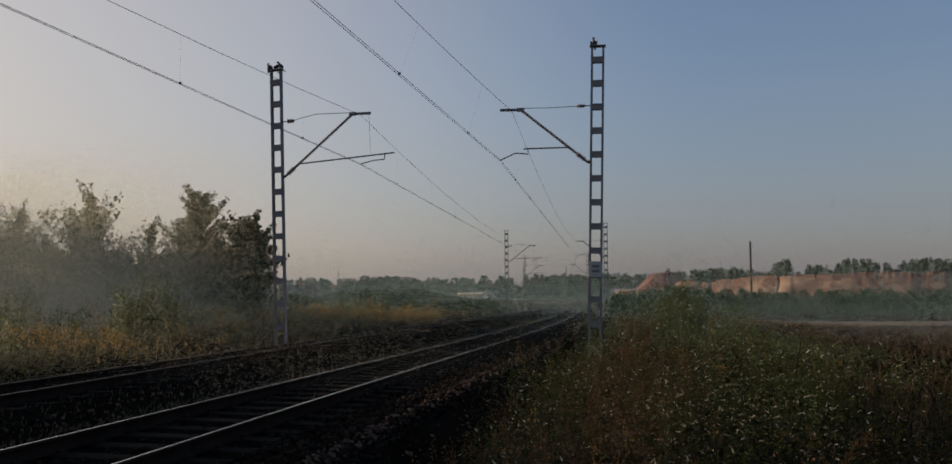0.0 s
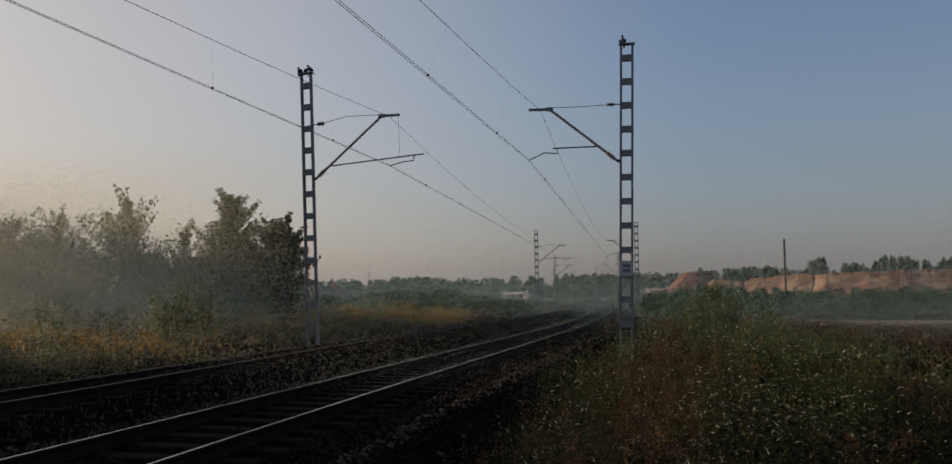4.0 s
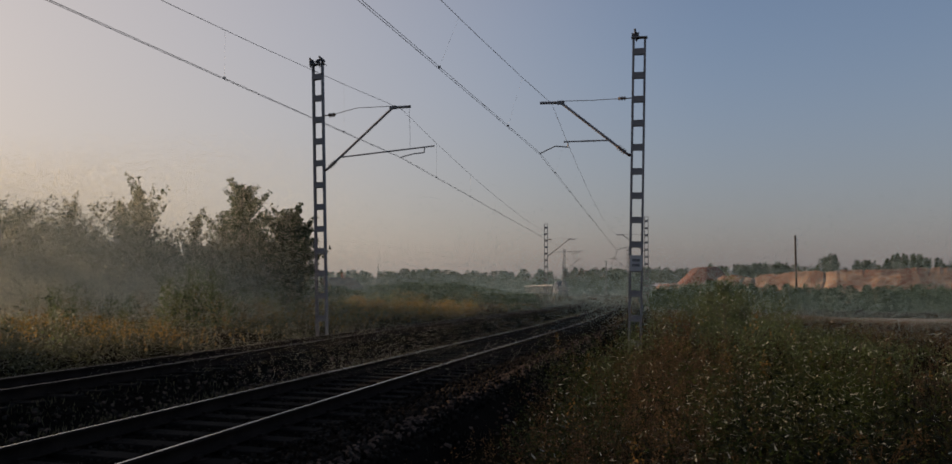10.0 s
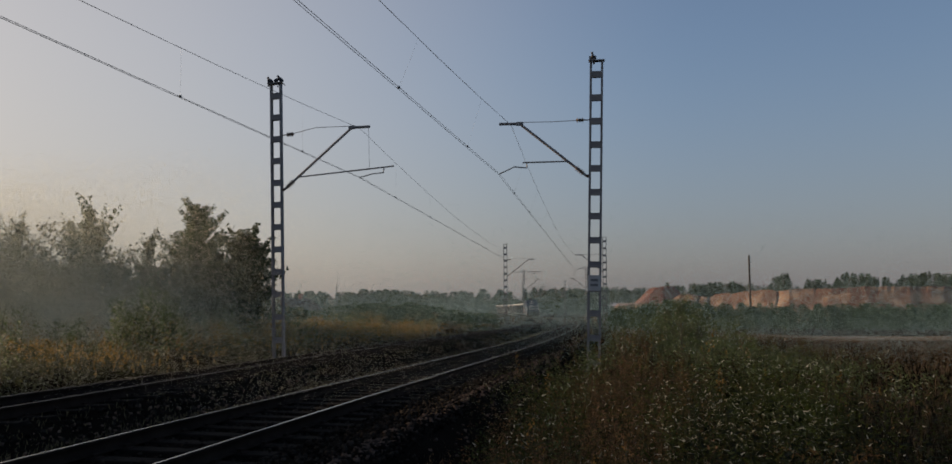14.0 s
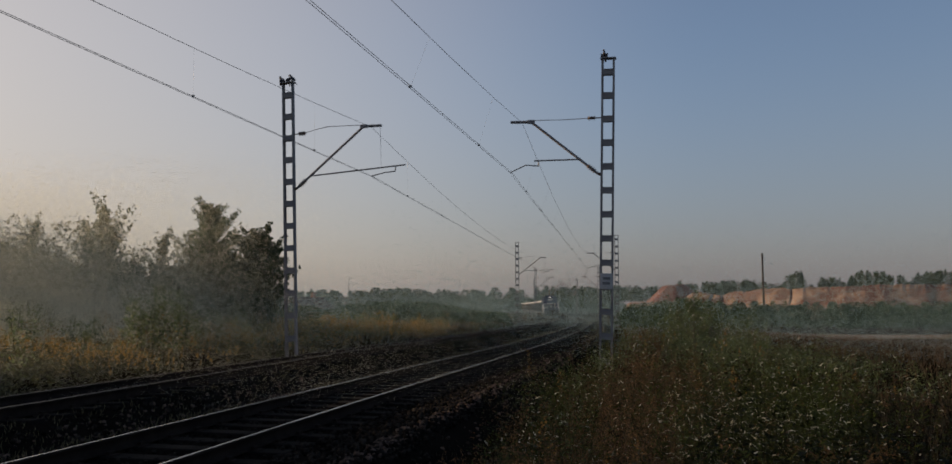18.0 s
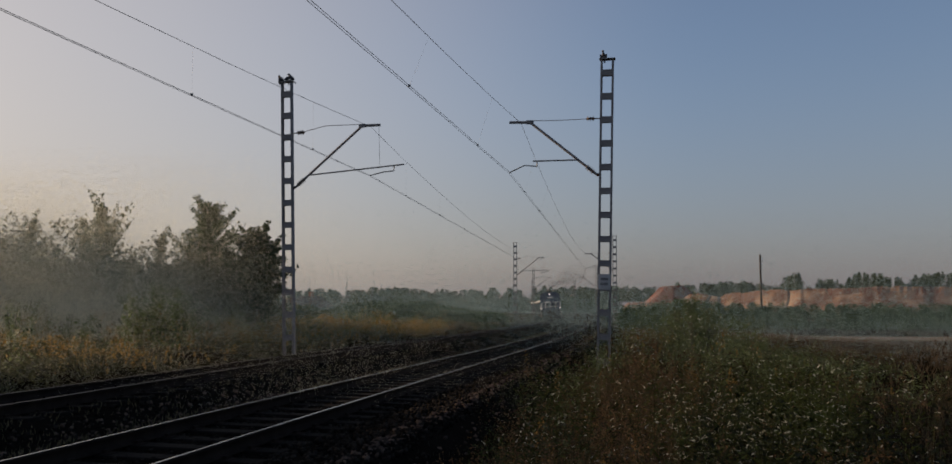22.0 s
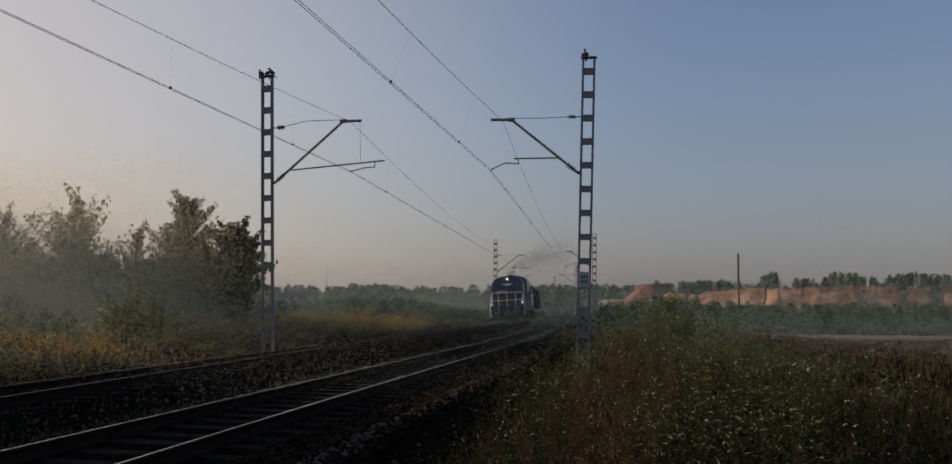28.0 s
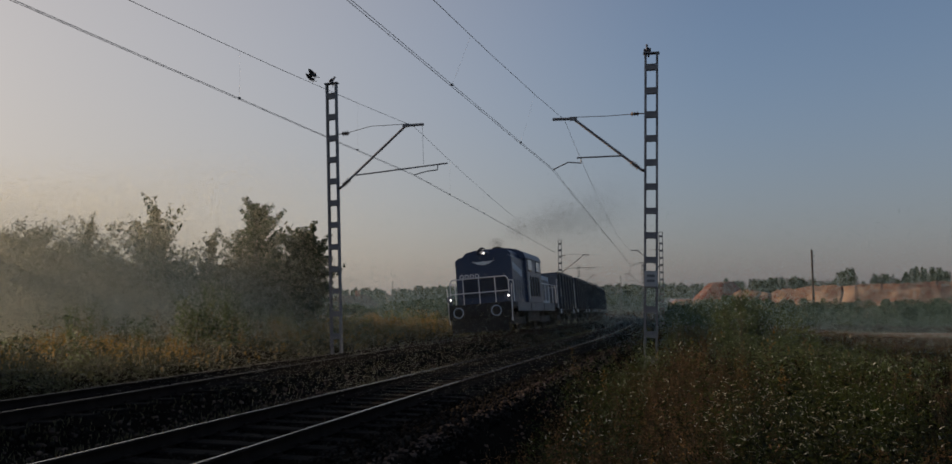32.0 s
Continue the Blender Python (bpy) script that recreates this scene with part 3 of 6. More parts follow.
def wire(name, pts, r, parent, material):
    cu = bpy.data.curves.new(name, "CURVE")
    cu.dimensions, cu.bevel_depth, cu.bevel_resolution = "3D", r, 1
    spl = cu.splines.new("POLY")
    spl.points.add(len(pts) - 1)
    for p, q in zip(spl.points, pts):
        p.co = (*q, 1)
    cu.materials.append(material)
    tmp = new(name, cu)
    me = bpy.data.meshes.new_from_object(tmp)
    bpy.data.objects.remove(tmp)
    ob = new(name, me)
    ob.parent = parent
    return ob


LEFT_MASTS = [(-6.78, 27.0, 2.4, 9.62), (3.75, 93.6, 0.3, 9.6), (9.6, 151.5, 0.0, 9.6), (13.2, 214.0, 0.0, 9.6)]
RIGHT_MASTS = [(3.82, 25.0, 1.3, 9.78), (14.35, 85.4, 0.3, 9.7), (21.2, 146.5, 0.0, 9.7), (23.9, 205.0, 0.0, 9.7)]
hooks = {1: [], -1: []}
for side, masts, kind in ((1, LEFT_MASTS, "long"), (-1, RIGHT_MASTS, "short")):
    proto = None
    for k, (x, y, lean, H) in enumerate(masts):
        m = mast_pose(x, y, side, lean)
        if k < 2:
            proto = make_mast(kind, H, ("grey steel lattice mast with a long bracket arm" if kind == "long" else "grey steel lattice mast with a short arm")
                              + (" and grey board" if k == 0 and side < 0 else ""), plate=(k == 0 and side < 0))
            proto.matrix_world = m
        else:
            copy_thing(proto, m)
        c = (3.10, 0, 5.97) if kind == "long" else (3.22, 0, 6.02)
        q = (3.15, 0, 7.70) if kind == "long" else (2.85, 0, 7.70)
        hooks[side].append((m @ Vector(c), m @ Vector(q)))


def make_line(side, label):
    line = tagged(empty("overhead_line"), label, "overhead wires", group="overhead lines")
    h = hooks[side]
    d0 = h[0][0]
    s0, dd = beside(d0.x, d0.y)
    back = []
    for sb in (float(s0) - 62, ):
        way = Vector((math.sin(radians(13.4)), math.cos(radians(13.4)), 0)) * -62
        c = d0 + way
        q = h[0][1] + way
        back.append((c, q))
    far_c, far_q = h[-1]
    s9, d9 = beside(far_c.x, far_c.y)
    tail = [(rail_at(float(s9) + 60 * i, -3.7 if side > 0 else 0.2, 6.0), rail_at(float(s9) + 60 * i, -3.7 if side > 0 else 0.2, 7.7)) for i in (1, 2, 3)]
    pts = back + h + tail
    cw, mw, drops = [], [], []
    for (c0, q0), (c1, q1) in zip(pts, pts[1:]):
        n = 14
        for i in range(n):
            t = i / n
            cw.append(c0.lerp(c1, t))
            mw.append(q0.lerp(q1, t) - Vector((0, 0, 1.15 * 4 * t * (1 - t))))
        for i in range(1, 11):
            t = (i - 0.25) / 10.5
            drops.append((c0.lerp(c1, t), q0.lerp(q1, t) - Vector((0, 0, 1.15 * 4 * t * (1 - t)))))
    cw.append(pts[-1][0])
    mw.append(pts[-1][1])
    for off in (-0.03, 0.03):
        wire("contact_wire", [p + Vector((off, 0, 0)) for p in cw], 0.0056, line, M["copper"])
    wire("messenger_wire", mw, 0.0066, line, M["copper"])
    for a, b in drops:
        ob = wire("dropper", [a, b], 0.0012, line, M["copper"])
        bm = B()
        box(bm, a.x - 0.03, a.x + 0.03, a.y - 0.010, a.y + 0.010, a.z - 0.008, a.z + 0.045, 0.005)
        part("clamp", bm, M["copper"], ob)


make_line(1, "twin contact wires and messenger over the far track")
make_line(-1, "twin contact wires and messenger over the near track")


# ---- trees and bushes ----
def gz(x, y):
    return float(ground_z(np.array([x]), np.array([y]))[0])


def tree(name, x, y, h, r, seed, label, leafmat, n=5000, size=0.17, shape="oval", bare=0.08, clump=0.42, category="tree", lean=(0, 0), loose=1.0):
    """A tapered trunk with limbs, and a crown of leaves gathered round the limbs' twigs."""
    rng = np.random.RandomState(seed)
    z = gz(x, y)
    t = tagged(empty(name, Matrix.Translation((x, y, z - 0.1))), label, category)
    bm = B()
    top = Vector((lean[0], lean[1], h * 0.93))
    prev = Vector((0, 0, 0))
    for i in range(1, 6):
        p = top * (i / 5) + Vector((rng.normal() * 0.06, rng.normal() * 0.06, 0)) * (h / 6)
        bar(bm, prev, p, 0.022 * h * (1.05 - (i - 1) / 5.2), 7, 0.022 * h * (1.05 - i / 5.2))
        prev = p
    tips, nl = [], int(70 + h * 7)
    for i in range(nl):
        f = bare + (0.97 - bare) * (i + rng.uniform()) / nl
        if shape == "cone":
            rr = r * (1.02 - f) ** 0.8 * 1.15
        elif shape == "egg":
            rr = r * math.sqrt(max(0.08, 1 - ((f - 0.25) / 0.78) ** 2))
        elif shape == "round":
            rr = r * math.sqrt(max(0.05, 1 - ((f - 0.62) / 0.45) ** 2))
        else:
            rr = r * math.sqrt(max(0.08, 1 - ((f - 0.42) / 0.62) ** 2))
        rr *= rng.uniform(0.5, 1.2) * (1 - 0.6 * f ** 6)
        a = rng.uniform(0, 6.283)
        root = top * f
        end = root + Vector((math.cos(a) * rr, math.sin(a) * rr, rr * rng.uniform(0.25, 1.25) + 0.45 * f ** 6))
        end.z = min(end.z, h * 1.02)
        bar(bm, root, end, 0.0055 * h * (1.1 - f), 4, 0.0012 * h)
        for k in range(6):
            q = root.lerp(end, 0.3 + 0.72 * k / 5)
            tips.append(((q.x, q.y, q.z), rr * (0.30 - 0.022 * k)))
        if i % 4 == 0 and f > 0.3:          # a leafy twig that stands out of the crown
            out = end + Vector((math.cos(a) * 0.3, math.sin(a) * 0.3, rng.uniform(0.25, 0.6))) * loose
            bar(bm, end, out, 0.0014 * h, 3, 0.0006 * h)
            for k in range(3):
                q = end.lerp(out, 0.3 + 0.35 * k)
                tips.append(((q.x, q.y, q.z), 0.2))
    part("trunk", bm, M["bark"], t)
    so = Soup()
    pc = np.array([p for p, _ in tips])
    pr = np.array([max(c, 0.20) for _, c in tips]) * clump / 0.5
    w = pr ** 2 / (pr ** 2).sum()
    idx = rng.choice(len(pc), n, p=w)
    dirs = unit(rng, n)
    hang = rng.exponential(0.11, n)         # sprays hang from the twigs
    c = pc[idx] + dirs * (pr[idx] * rng.uniform(0.1, 1.0, n) ** 0.6 * np.where(rng.uniform(size=n) < 0.2, 1.6, 1))[:, None] * np.array([1, 1, 0.8])
    c[:, 2] = np.clip(c[:, 2] - hang, 0.1, None)
    leaves(so, rng, c, size, 0.6)
    cr = so.build("crown", leafmat)
    cr.parent = t
    return t


def at_bearing(u, D):
    """A place D metres ahead; u - 784 over 1270 is how far it lies aside."""
    return D * (u - 784) / 1270.0, D


for k, (px, D, ytop, r, shp, lm, n, lab) in enumerate([
    (30, 43, 322, 2.7, "cone", "birchleaf", 7000, "dark narrow birch with a pointed hazy crown"),
    (146, 42, 300, 2.9, "cone", "birchleaf", 7000, "tall thin birch with a loose see-through crown"),
    (228, 41, 350, 1.3, "cone", "birchleaf", 1500, "slim young birch leaning beside taller trees"),
    (325, 42, 302, 1.7, "egg", "birchleaf", 9500, "tall dense birch with a fluffy oval crown"),
    (408, 40, 358, 1.5, "round", "leafdark", 2600, "maple with big dark leaf clusters in a round crown"),
    (364, 43, 412, 1.3, "oval", "leafdark", 4200, "low dark broad-leaved tree filling a gap"),
    (-55, 44, 336, 2.4, "oval", "birchleaf", 7500, "broad dark birch in haze"),
    (-130, 45, 342, 2.5, "oval", "birchleaf", 7500, "broad dark birch in haze"),
    (-215, 44, 335, 2.6, "oval", "birchleaf", 7000, "broad dark birch in haze"),
    (92, 44, 402, 1.4, "oval", "birchleaf", 2600, "small birch between taller trees"),
    (262, 43, 418, 1.5, "oval", "leafdark", 3200, "low dark willow between taller trees"),
]):
    x, y = at_bearing(px, D)
    tree({"leafdark": "maple_tree"}.get(lm, "birch_tree"), x, y, (488 - ytop) / 1270 * D + 1.7, r, 20 + k, lab, M[lm], int(n * 3.2), (0.25 if shp == "round" else 0.19) if lm == "leafdark" else (0.19 if k == 1 else 0.14), shp, loose={1: 1.8, 4: 0.35}.get(k, 1.0), lean=(0.7, 0) if k == 2 else (0, 0))


# unseen trees beside the birches, added to keep the sun off their crowns
for k, (x, y, h) in enumerate(((-41, 48, 12.5), (-44.5, 54, 13), (-46, 45, 13), (-45.5, 50, 13.5), (-47, 57, 13.5), (-52, 48, 14), (-52, 54, 14), (-54, 60, 14), (-40, 44, 11.5), (-53, 64, 14))):
    tree("birch_tree", x, y, h, 3.4, 120 + k, "unseen birch added to shade the tree crowns", M["birchleaf"], 9000, 0.36, "oval")


# unseen trees to the left, added and sized to shade the tracks
for k, (x, y, h) in enumerate(((-32, 23, 9.3), (-31, 19.5, 9.5), (-30, 15.5, 9.4), (-31, 11.5, 9.4), (-32, 7.5, 9.7), (-31, 3, 9.0), (-33, -1.5, 9.2), (-31, -6, 9), (-35, 21, 10.2), (-35, 13, 10.2), (-36, 5, 10.2))):
    tree("birch_tree", x, y, h, 2.9, 90 + k, "unseen birch added to shade the tracks", M["birchleaf"], 9000, 0.32, "oval")


def thicket(name, label, spots, leafmat, seed, size, per=1.0, cat="bush", kind="stuff"):
    """Bushes: spots of (x, y, radius, height), leaves on rounded uneven clumps."""
    rng = np.random.RandomState(seed)
    so = Soup()
    for x, y, r, h in spots:
        nc = rng.randint(5, 9)
        z = gz(x, y)
        n = max(12, int(per * r * h * 3.0 / size ** 2 * 0.30))
        cc = np.stack([rng.normal(0, r * 0.45, nc), rng.normal(0, r * 0.45, nc), rng.uniform(0.25, 0.8, nc) * h], -1)
        cr = rng.uniform(0.25, 0.5, nc) * np.minimum(r, h)
        i = rng.randint(0, nc, n)
        c = cc[i] + unit(rng, n, 0.2) * (cr[i] * rng.uniform(0.3, 1, n) ** 0.5)[:, None]
        low = rng.uniform(size=n) < 0.25
        c[low, 2] *= rng.uniform(0, 1, low.sum())
        c[:, 2] = np.clip(c[:, 2], 0.02, h * 1.05)
        leaves(so, rng, c + np.array([x, y, z]), size, 0.6)
    return tagged(so.build(name, leafmat), label, cat, kind=kind)


rng0 = np.random.RandomState(5)
# dark undergrowth between the trees
thicket("undergrowth", "dense dark undergrowth between the birches", [(*at_bearing(rng0.uniform(-330, 440), rng0.uniform(38, 46)), rng0.uniform(1.2, 2.1), rng0.uniform(2.4, 4.6)) for _ in range(190)],
        M["leafdark"], 31, 0.22, 1.5)


# ---- quarry, sandy ground, far woods ----
def fbm(x, y, seed, octaves=5):
    """Smooth noise at several scales, about -1 to 1."""
    rng = np.random.RandomState(seed)
    tot, amp = 0.0, 0.55
    for o in range(octaves):
        g = rng.uniform(-1, 1, (64, 64))
        fx, fy = x * 2 ** o, y * 2 ** o
        ix, iy = np.floor(fx).astype(int), np.floor(fy).astype(int)
        u, w_ = fx - ix, fy - iy
        u, w_ = u * u * (3 - 2 * u), w_ * w_ * (3 - 2 * w_)
        a, b = g[iy % 64, ix % 64], g[iy % 64, (ix + 1) % 64]
        c, d = g[(iy + 1) % 64, ix % 64], g[(iy + 1) % 64, (ix + 1) % 64]
        tot = tot + amp * ((a * (1 - u) + b * u) * (1 - w_) + (c * (1 - u) + d * u) * w_)
        amp *= 0.55
    return tot


def make_quarry():
    us = np.linspace(1012, 1900, 760)
    D = np.interp(us, [1012, 1300, 1400, 1500, 1900], [222, 184, 175, 170, 160]) + 1.2 * fbm(us / 70, us * 0, 3, 3)
    ytop = np.interp(us, [1012, 1020, 1050, 1090, 1108, 1122, 1148, 1156, 1170, 1182, 1240, 1272, 1284, 1300, 1400, 1500, 1600, 1900], [480, 473, 470, 470, 464, 457, 455, 457, 460, 455, 449, 448, 449, 446, 444, 440, 438, 436])
    zt = 1.5 + (485 - ytop) / 1270 * D
    crumble = (2.6 * fbm(us / 22, us * 0, 8, 5) + 1.6 * fbm(us / 5, us * 0, 9, 4)) / 1270 * D
    rows = []
    for k in np.linspace(0, 1, 26):
        talus = 0.5 + 0.08 * fbm(us / 120, us * 0 + 7, 5, 2)
        back = np.where(k < talus, 7.0 * k / talus, 7.0 + 5.0 * (k - talus) / (1 - talus))
        back = back + (0.10 * fbm(us / 30, us * 0 + k * 9.0, 12, 5) + 0.22 * fbm(us / 90, us * 0 + k * 3, 23, 3) + 0.16 * fbm(us / 14, us * 0 + k * 9, 29, 3)) * min(1, k * 5)
        for c_, w_, deep in ((1152, 1.8, 1.3), (1166, 2.4, 1.8), (1279, 1.8, 1.2), (1043, 2, 0.7)):
            back = back + deep * (0.35 + 0.65 * k) * np.exp(-((us - c_ - 4 * np.sin(k * 5 + c_)) / w_) ** 2)
        d = D + back
        rows.append(np.stack([d * (us - 784) / 1270, d, -1.8 + (zt + 1.8) * k + crumble * max(0, k - 0.8) * 5], -1))
    for far, dz in ((25, 0.3), (70, 0.8), (160, 0.5)):
        d = D + 9 + far
        rows.append(np.stack([d * (us - 784) / 1270, d, zt + dz + crumble * 0.3], -1))
    d = D + 200
    rows.append(np.stack([d * (us - 784) / 1270, d, zt * 0 - 2.5], -1))
    v = np.stack(rows, 0)
    n, k = v.shape[:2]
    i = np.arange(n * k).reshape(n, k)
    so = Soup()
    so.mesh(v.reshape(-1, 3), np.stack([i[:-1, :-1], i[:-1, 1:], i[1:, 1:], i[1:, :-1]], -1).reshape(-1, 4))
    face = so.build("quarry_face", M["sand"])
    face.data.shade_smooth()
    tagged(face, "eroded orange sand face of a quarry with gullies", "quarry", kind="structure")
    # red heap
    so = Soup()
    cx, cy = at_bearing(1091, 238)
    a, r = np.meshgrid(np.linspace(0, 2 * np.pi, 49), np.linspace(0, 1, 12))
    hgt = (1 - r) ** 0.8 * 9.6 * (1 + 0.12 * np.sin(3 * a + 1) + 0.06 * np.sin(7 * a))
    v = np.stack([cx + r * np.cos(a) * 10.5 * (1 + 0.1 * np.sin(2 * a)), cy + r * np.sin(a) * 9, 1.6 + np.minimum(hgt, 7.4 + 0.6 * r * np.cos(a)) + 0.12 * np.sin(9 * a + 5 * r)], -1)
    n, k = r.shape
    i = np.arange(n * k).reshape(n, k)
    so.mesh(v.reshape(-1, 3), np.stack([i[:-1, :-1], i[1:, :-1], i[1:, 1:], i[:-1, 1:]], -1).reshape(-1, 4))
    ob = so.build("red_sand_mound", M["redsand"])
    ob.data.shade_smooth()
    tagged(ob, "heap of reddish sand above the quarry face", "sand heap")


make_quarry()


def pale_layers(m):
    """Cream-coloured sand shows in uneven patches and level seams."""
    n, l = m.node_tree.nodes, m.node_tree.links
    p = n["Principled BSDF"]
    was = p.inputs["Base Color"].links[0].from_socket
    tc, sc, no = n.new("ShaderNodeTexCoord"), n.new("ShaderNodeMapping"), n.new("ShaderNodeTexNoise")
    sc.inputs["Scale"].default_value = (0.20, 0.20, 0.42)
    no.inputs["Scale"].default_value, no.inputs["Detail"].default_value = 1.0, 6
    ramp = n.new("ShaderNodeMapRange")
    ramp.inputs[1].default_value, ramp.inputs[2].default_value = 0.50, 0.62
    mix = n.new("ShaderNodeMix")
    mix.data_type = "RGBA"
    mix.inputs[7].default_value = (0.255, 0.172, 0.114, 1)
    l.new(tc.outputs["Object"], sc.inputs["Vector"])
    l.new(sc.outputs[0], no.inputs["Vector"])
    l.new(no.outputs[0], ramp.inputs[0])
    l.new(ramp.outputs[0], mix.inputs[0])
    l.new(was, mix.inputs[6])
    l.new(mix.outputs[2], p.inputs["Base Color"])


pale_layers(M["sand"])


def make_sandy_track():
    us = np.linspace(27, 85, 90)
    sl = []
    for k in np.linspace(0, 1, 7):
        y = 72 + 11 * k * np.clip((us - 25) / 8, 0.3, 1) + (1.5 * np.sin(us / 7 + k * 4) + 0.8 * np.sin(us / 2.3 + k * 9)) + (us - 22) * -0.06
        z = ground_z(us, y) + 0.06
        sl.append(np.stack([us, y, z], -1))
    v = np.stack(sl, 0)
    n, k = v.shape[:2]
    i = np.arange(n * k).reshape(n, k)
    so = Soup()
    so.mesh(v.reshape(-1, 3), np.stack([i[:-1, :-1], i[:-1, 1:], i[1:, 1:], i[1:, :-1]], -1).reshape(-1, 4))
    tagged(so.build("sandy_track", M["road"]), "pale sandy vehicle track across the meadow", "dirt road", kind="structure")


make_sandy_track()


def woods(name, label, seed, px0, px1, D0, D1, ytop, n, rr, size, material, cat="far trees", per=1.0, base=None, rough=1.0):
    """A belt of trees far off: many crowns, each of many leaf clumps; ytop: list of (bearing, height line)."""
    rng = np.random.RandomState(seed)
    so = Soup()
    bx, by = [p[0] for p in ytop], [p[1] for p in ytop]
    for i in range(n):
        u, D = rng.uniform(px0, px1), rng.uniform(D0, D1)
        x, y = at_bearing(u, D)
        zt = 1.5 + (485 - np.interp(u, bx, by) - rough * (rng.uniform(-4, 7) - (7 if rng.uniform() < 0.5 else 0))) / 1270 * D
        zb = gz(x, y) if base is None else base
        h = max(zt - zb, 1.2)
        r = rr * rng.uniform(0.6, 1.3)
        m = int(max(30, per * 2.2 * r * h / size ** 2))
        f = rng.uniform(0.06, 1, m) ** 0.85
        env = np.sqrt(np.clip(1 - ((f - 0.45) / 0.58) ** 2, 0.03, 1)) if rng.uniform() < 0.6 else np.clip(1.12 - f, 0.05, 1) ** 0.7
        a = rng.uniform(0, 6.283, m)
        q = rng.uniform(0.2, 1, m) ** 0.5
        lump = 0.75 + 0.35 * np.sin(a * 3 + i) * np.sin(f * 9 + i * 2)
        c = np.stack([x + np.cos(a) * r * env * q * lump, y + np.sin(a) * r * env * q * lump, zb + f * h], -1)
        leaves(so, rng, c, size, 0.75)
    return tagged(so.build(name, material), label, cat, kind="stuff")


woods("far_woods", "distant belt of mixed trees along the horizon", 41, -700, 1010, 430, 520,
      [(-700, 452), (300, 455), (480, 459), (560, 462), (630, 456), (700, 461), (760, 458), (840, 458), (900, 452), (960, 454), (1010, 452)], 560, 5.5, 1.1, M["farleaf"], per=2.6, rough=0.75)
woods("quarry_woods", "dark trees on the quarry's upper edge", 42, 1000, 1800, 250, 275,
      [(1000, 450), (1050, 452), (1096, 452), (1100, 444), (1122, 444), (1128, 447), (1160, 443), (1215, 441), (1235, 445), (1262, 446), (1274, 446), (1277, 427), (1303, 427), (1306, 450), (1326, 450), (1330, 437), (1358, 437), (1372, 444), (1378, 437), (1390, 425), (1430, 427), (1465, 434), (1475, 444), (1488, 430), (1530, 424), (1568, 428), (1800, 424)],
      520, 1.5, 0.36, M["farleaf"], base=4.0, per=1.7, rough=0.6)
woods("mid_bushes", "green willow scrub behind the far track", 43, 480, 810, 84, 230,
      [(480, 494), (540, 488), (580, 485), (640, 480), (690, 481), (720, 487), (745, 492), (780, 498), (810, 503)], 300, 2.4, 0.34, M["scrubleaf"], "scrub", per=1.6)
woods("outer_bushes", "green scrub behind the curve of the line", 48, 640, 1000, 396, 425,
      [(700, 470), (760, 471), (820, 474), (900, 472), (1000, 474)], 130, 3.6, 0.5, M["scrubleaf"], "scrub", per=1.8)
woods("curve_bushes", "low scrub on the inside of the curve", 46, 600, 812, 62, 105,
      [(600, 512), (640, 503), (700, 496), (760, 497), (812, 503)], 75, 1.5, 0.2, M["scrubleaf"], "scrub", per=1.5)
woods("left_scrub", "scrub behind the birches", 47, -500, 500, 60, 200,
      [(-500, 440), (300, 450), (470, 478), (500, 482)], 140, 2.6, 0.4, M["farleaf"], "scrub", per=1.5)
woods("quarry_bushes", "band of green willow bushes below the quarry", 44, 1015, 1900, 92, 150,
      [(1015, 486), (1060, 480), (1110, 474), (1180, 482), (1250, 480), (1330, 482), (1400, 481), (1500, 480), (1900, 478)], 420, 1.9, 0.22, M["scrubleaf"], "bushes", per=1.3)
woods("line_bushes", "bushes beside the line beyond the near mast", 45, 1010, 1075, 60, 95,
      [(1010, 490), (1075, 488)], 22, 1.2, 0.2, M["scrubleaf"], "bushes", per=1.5)


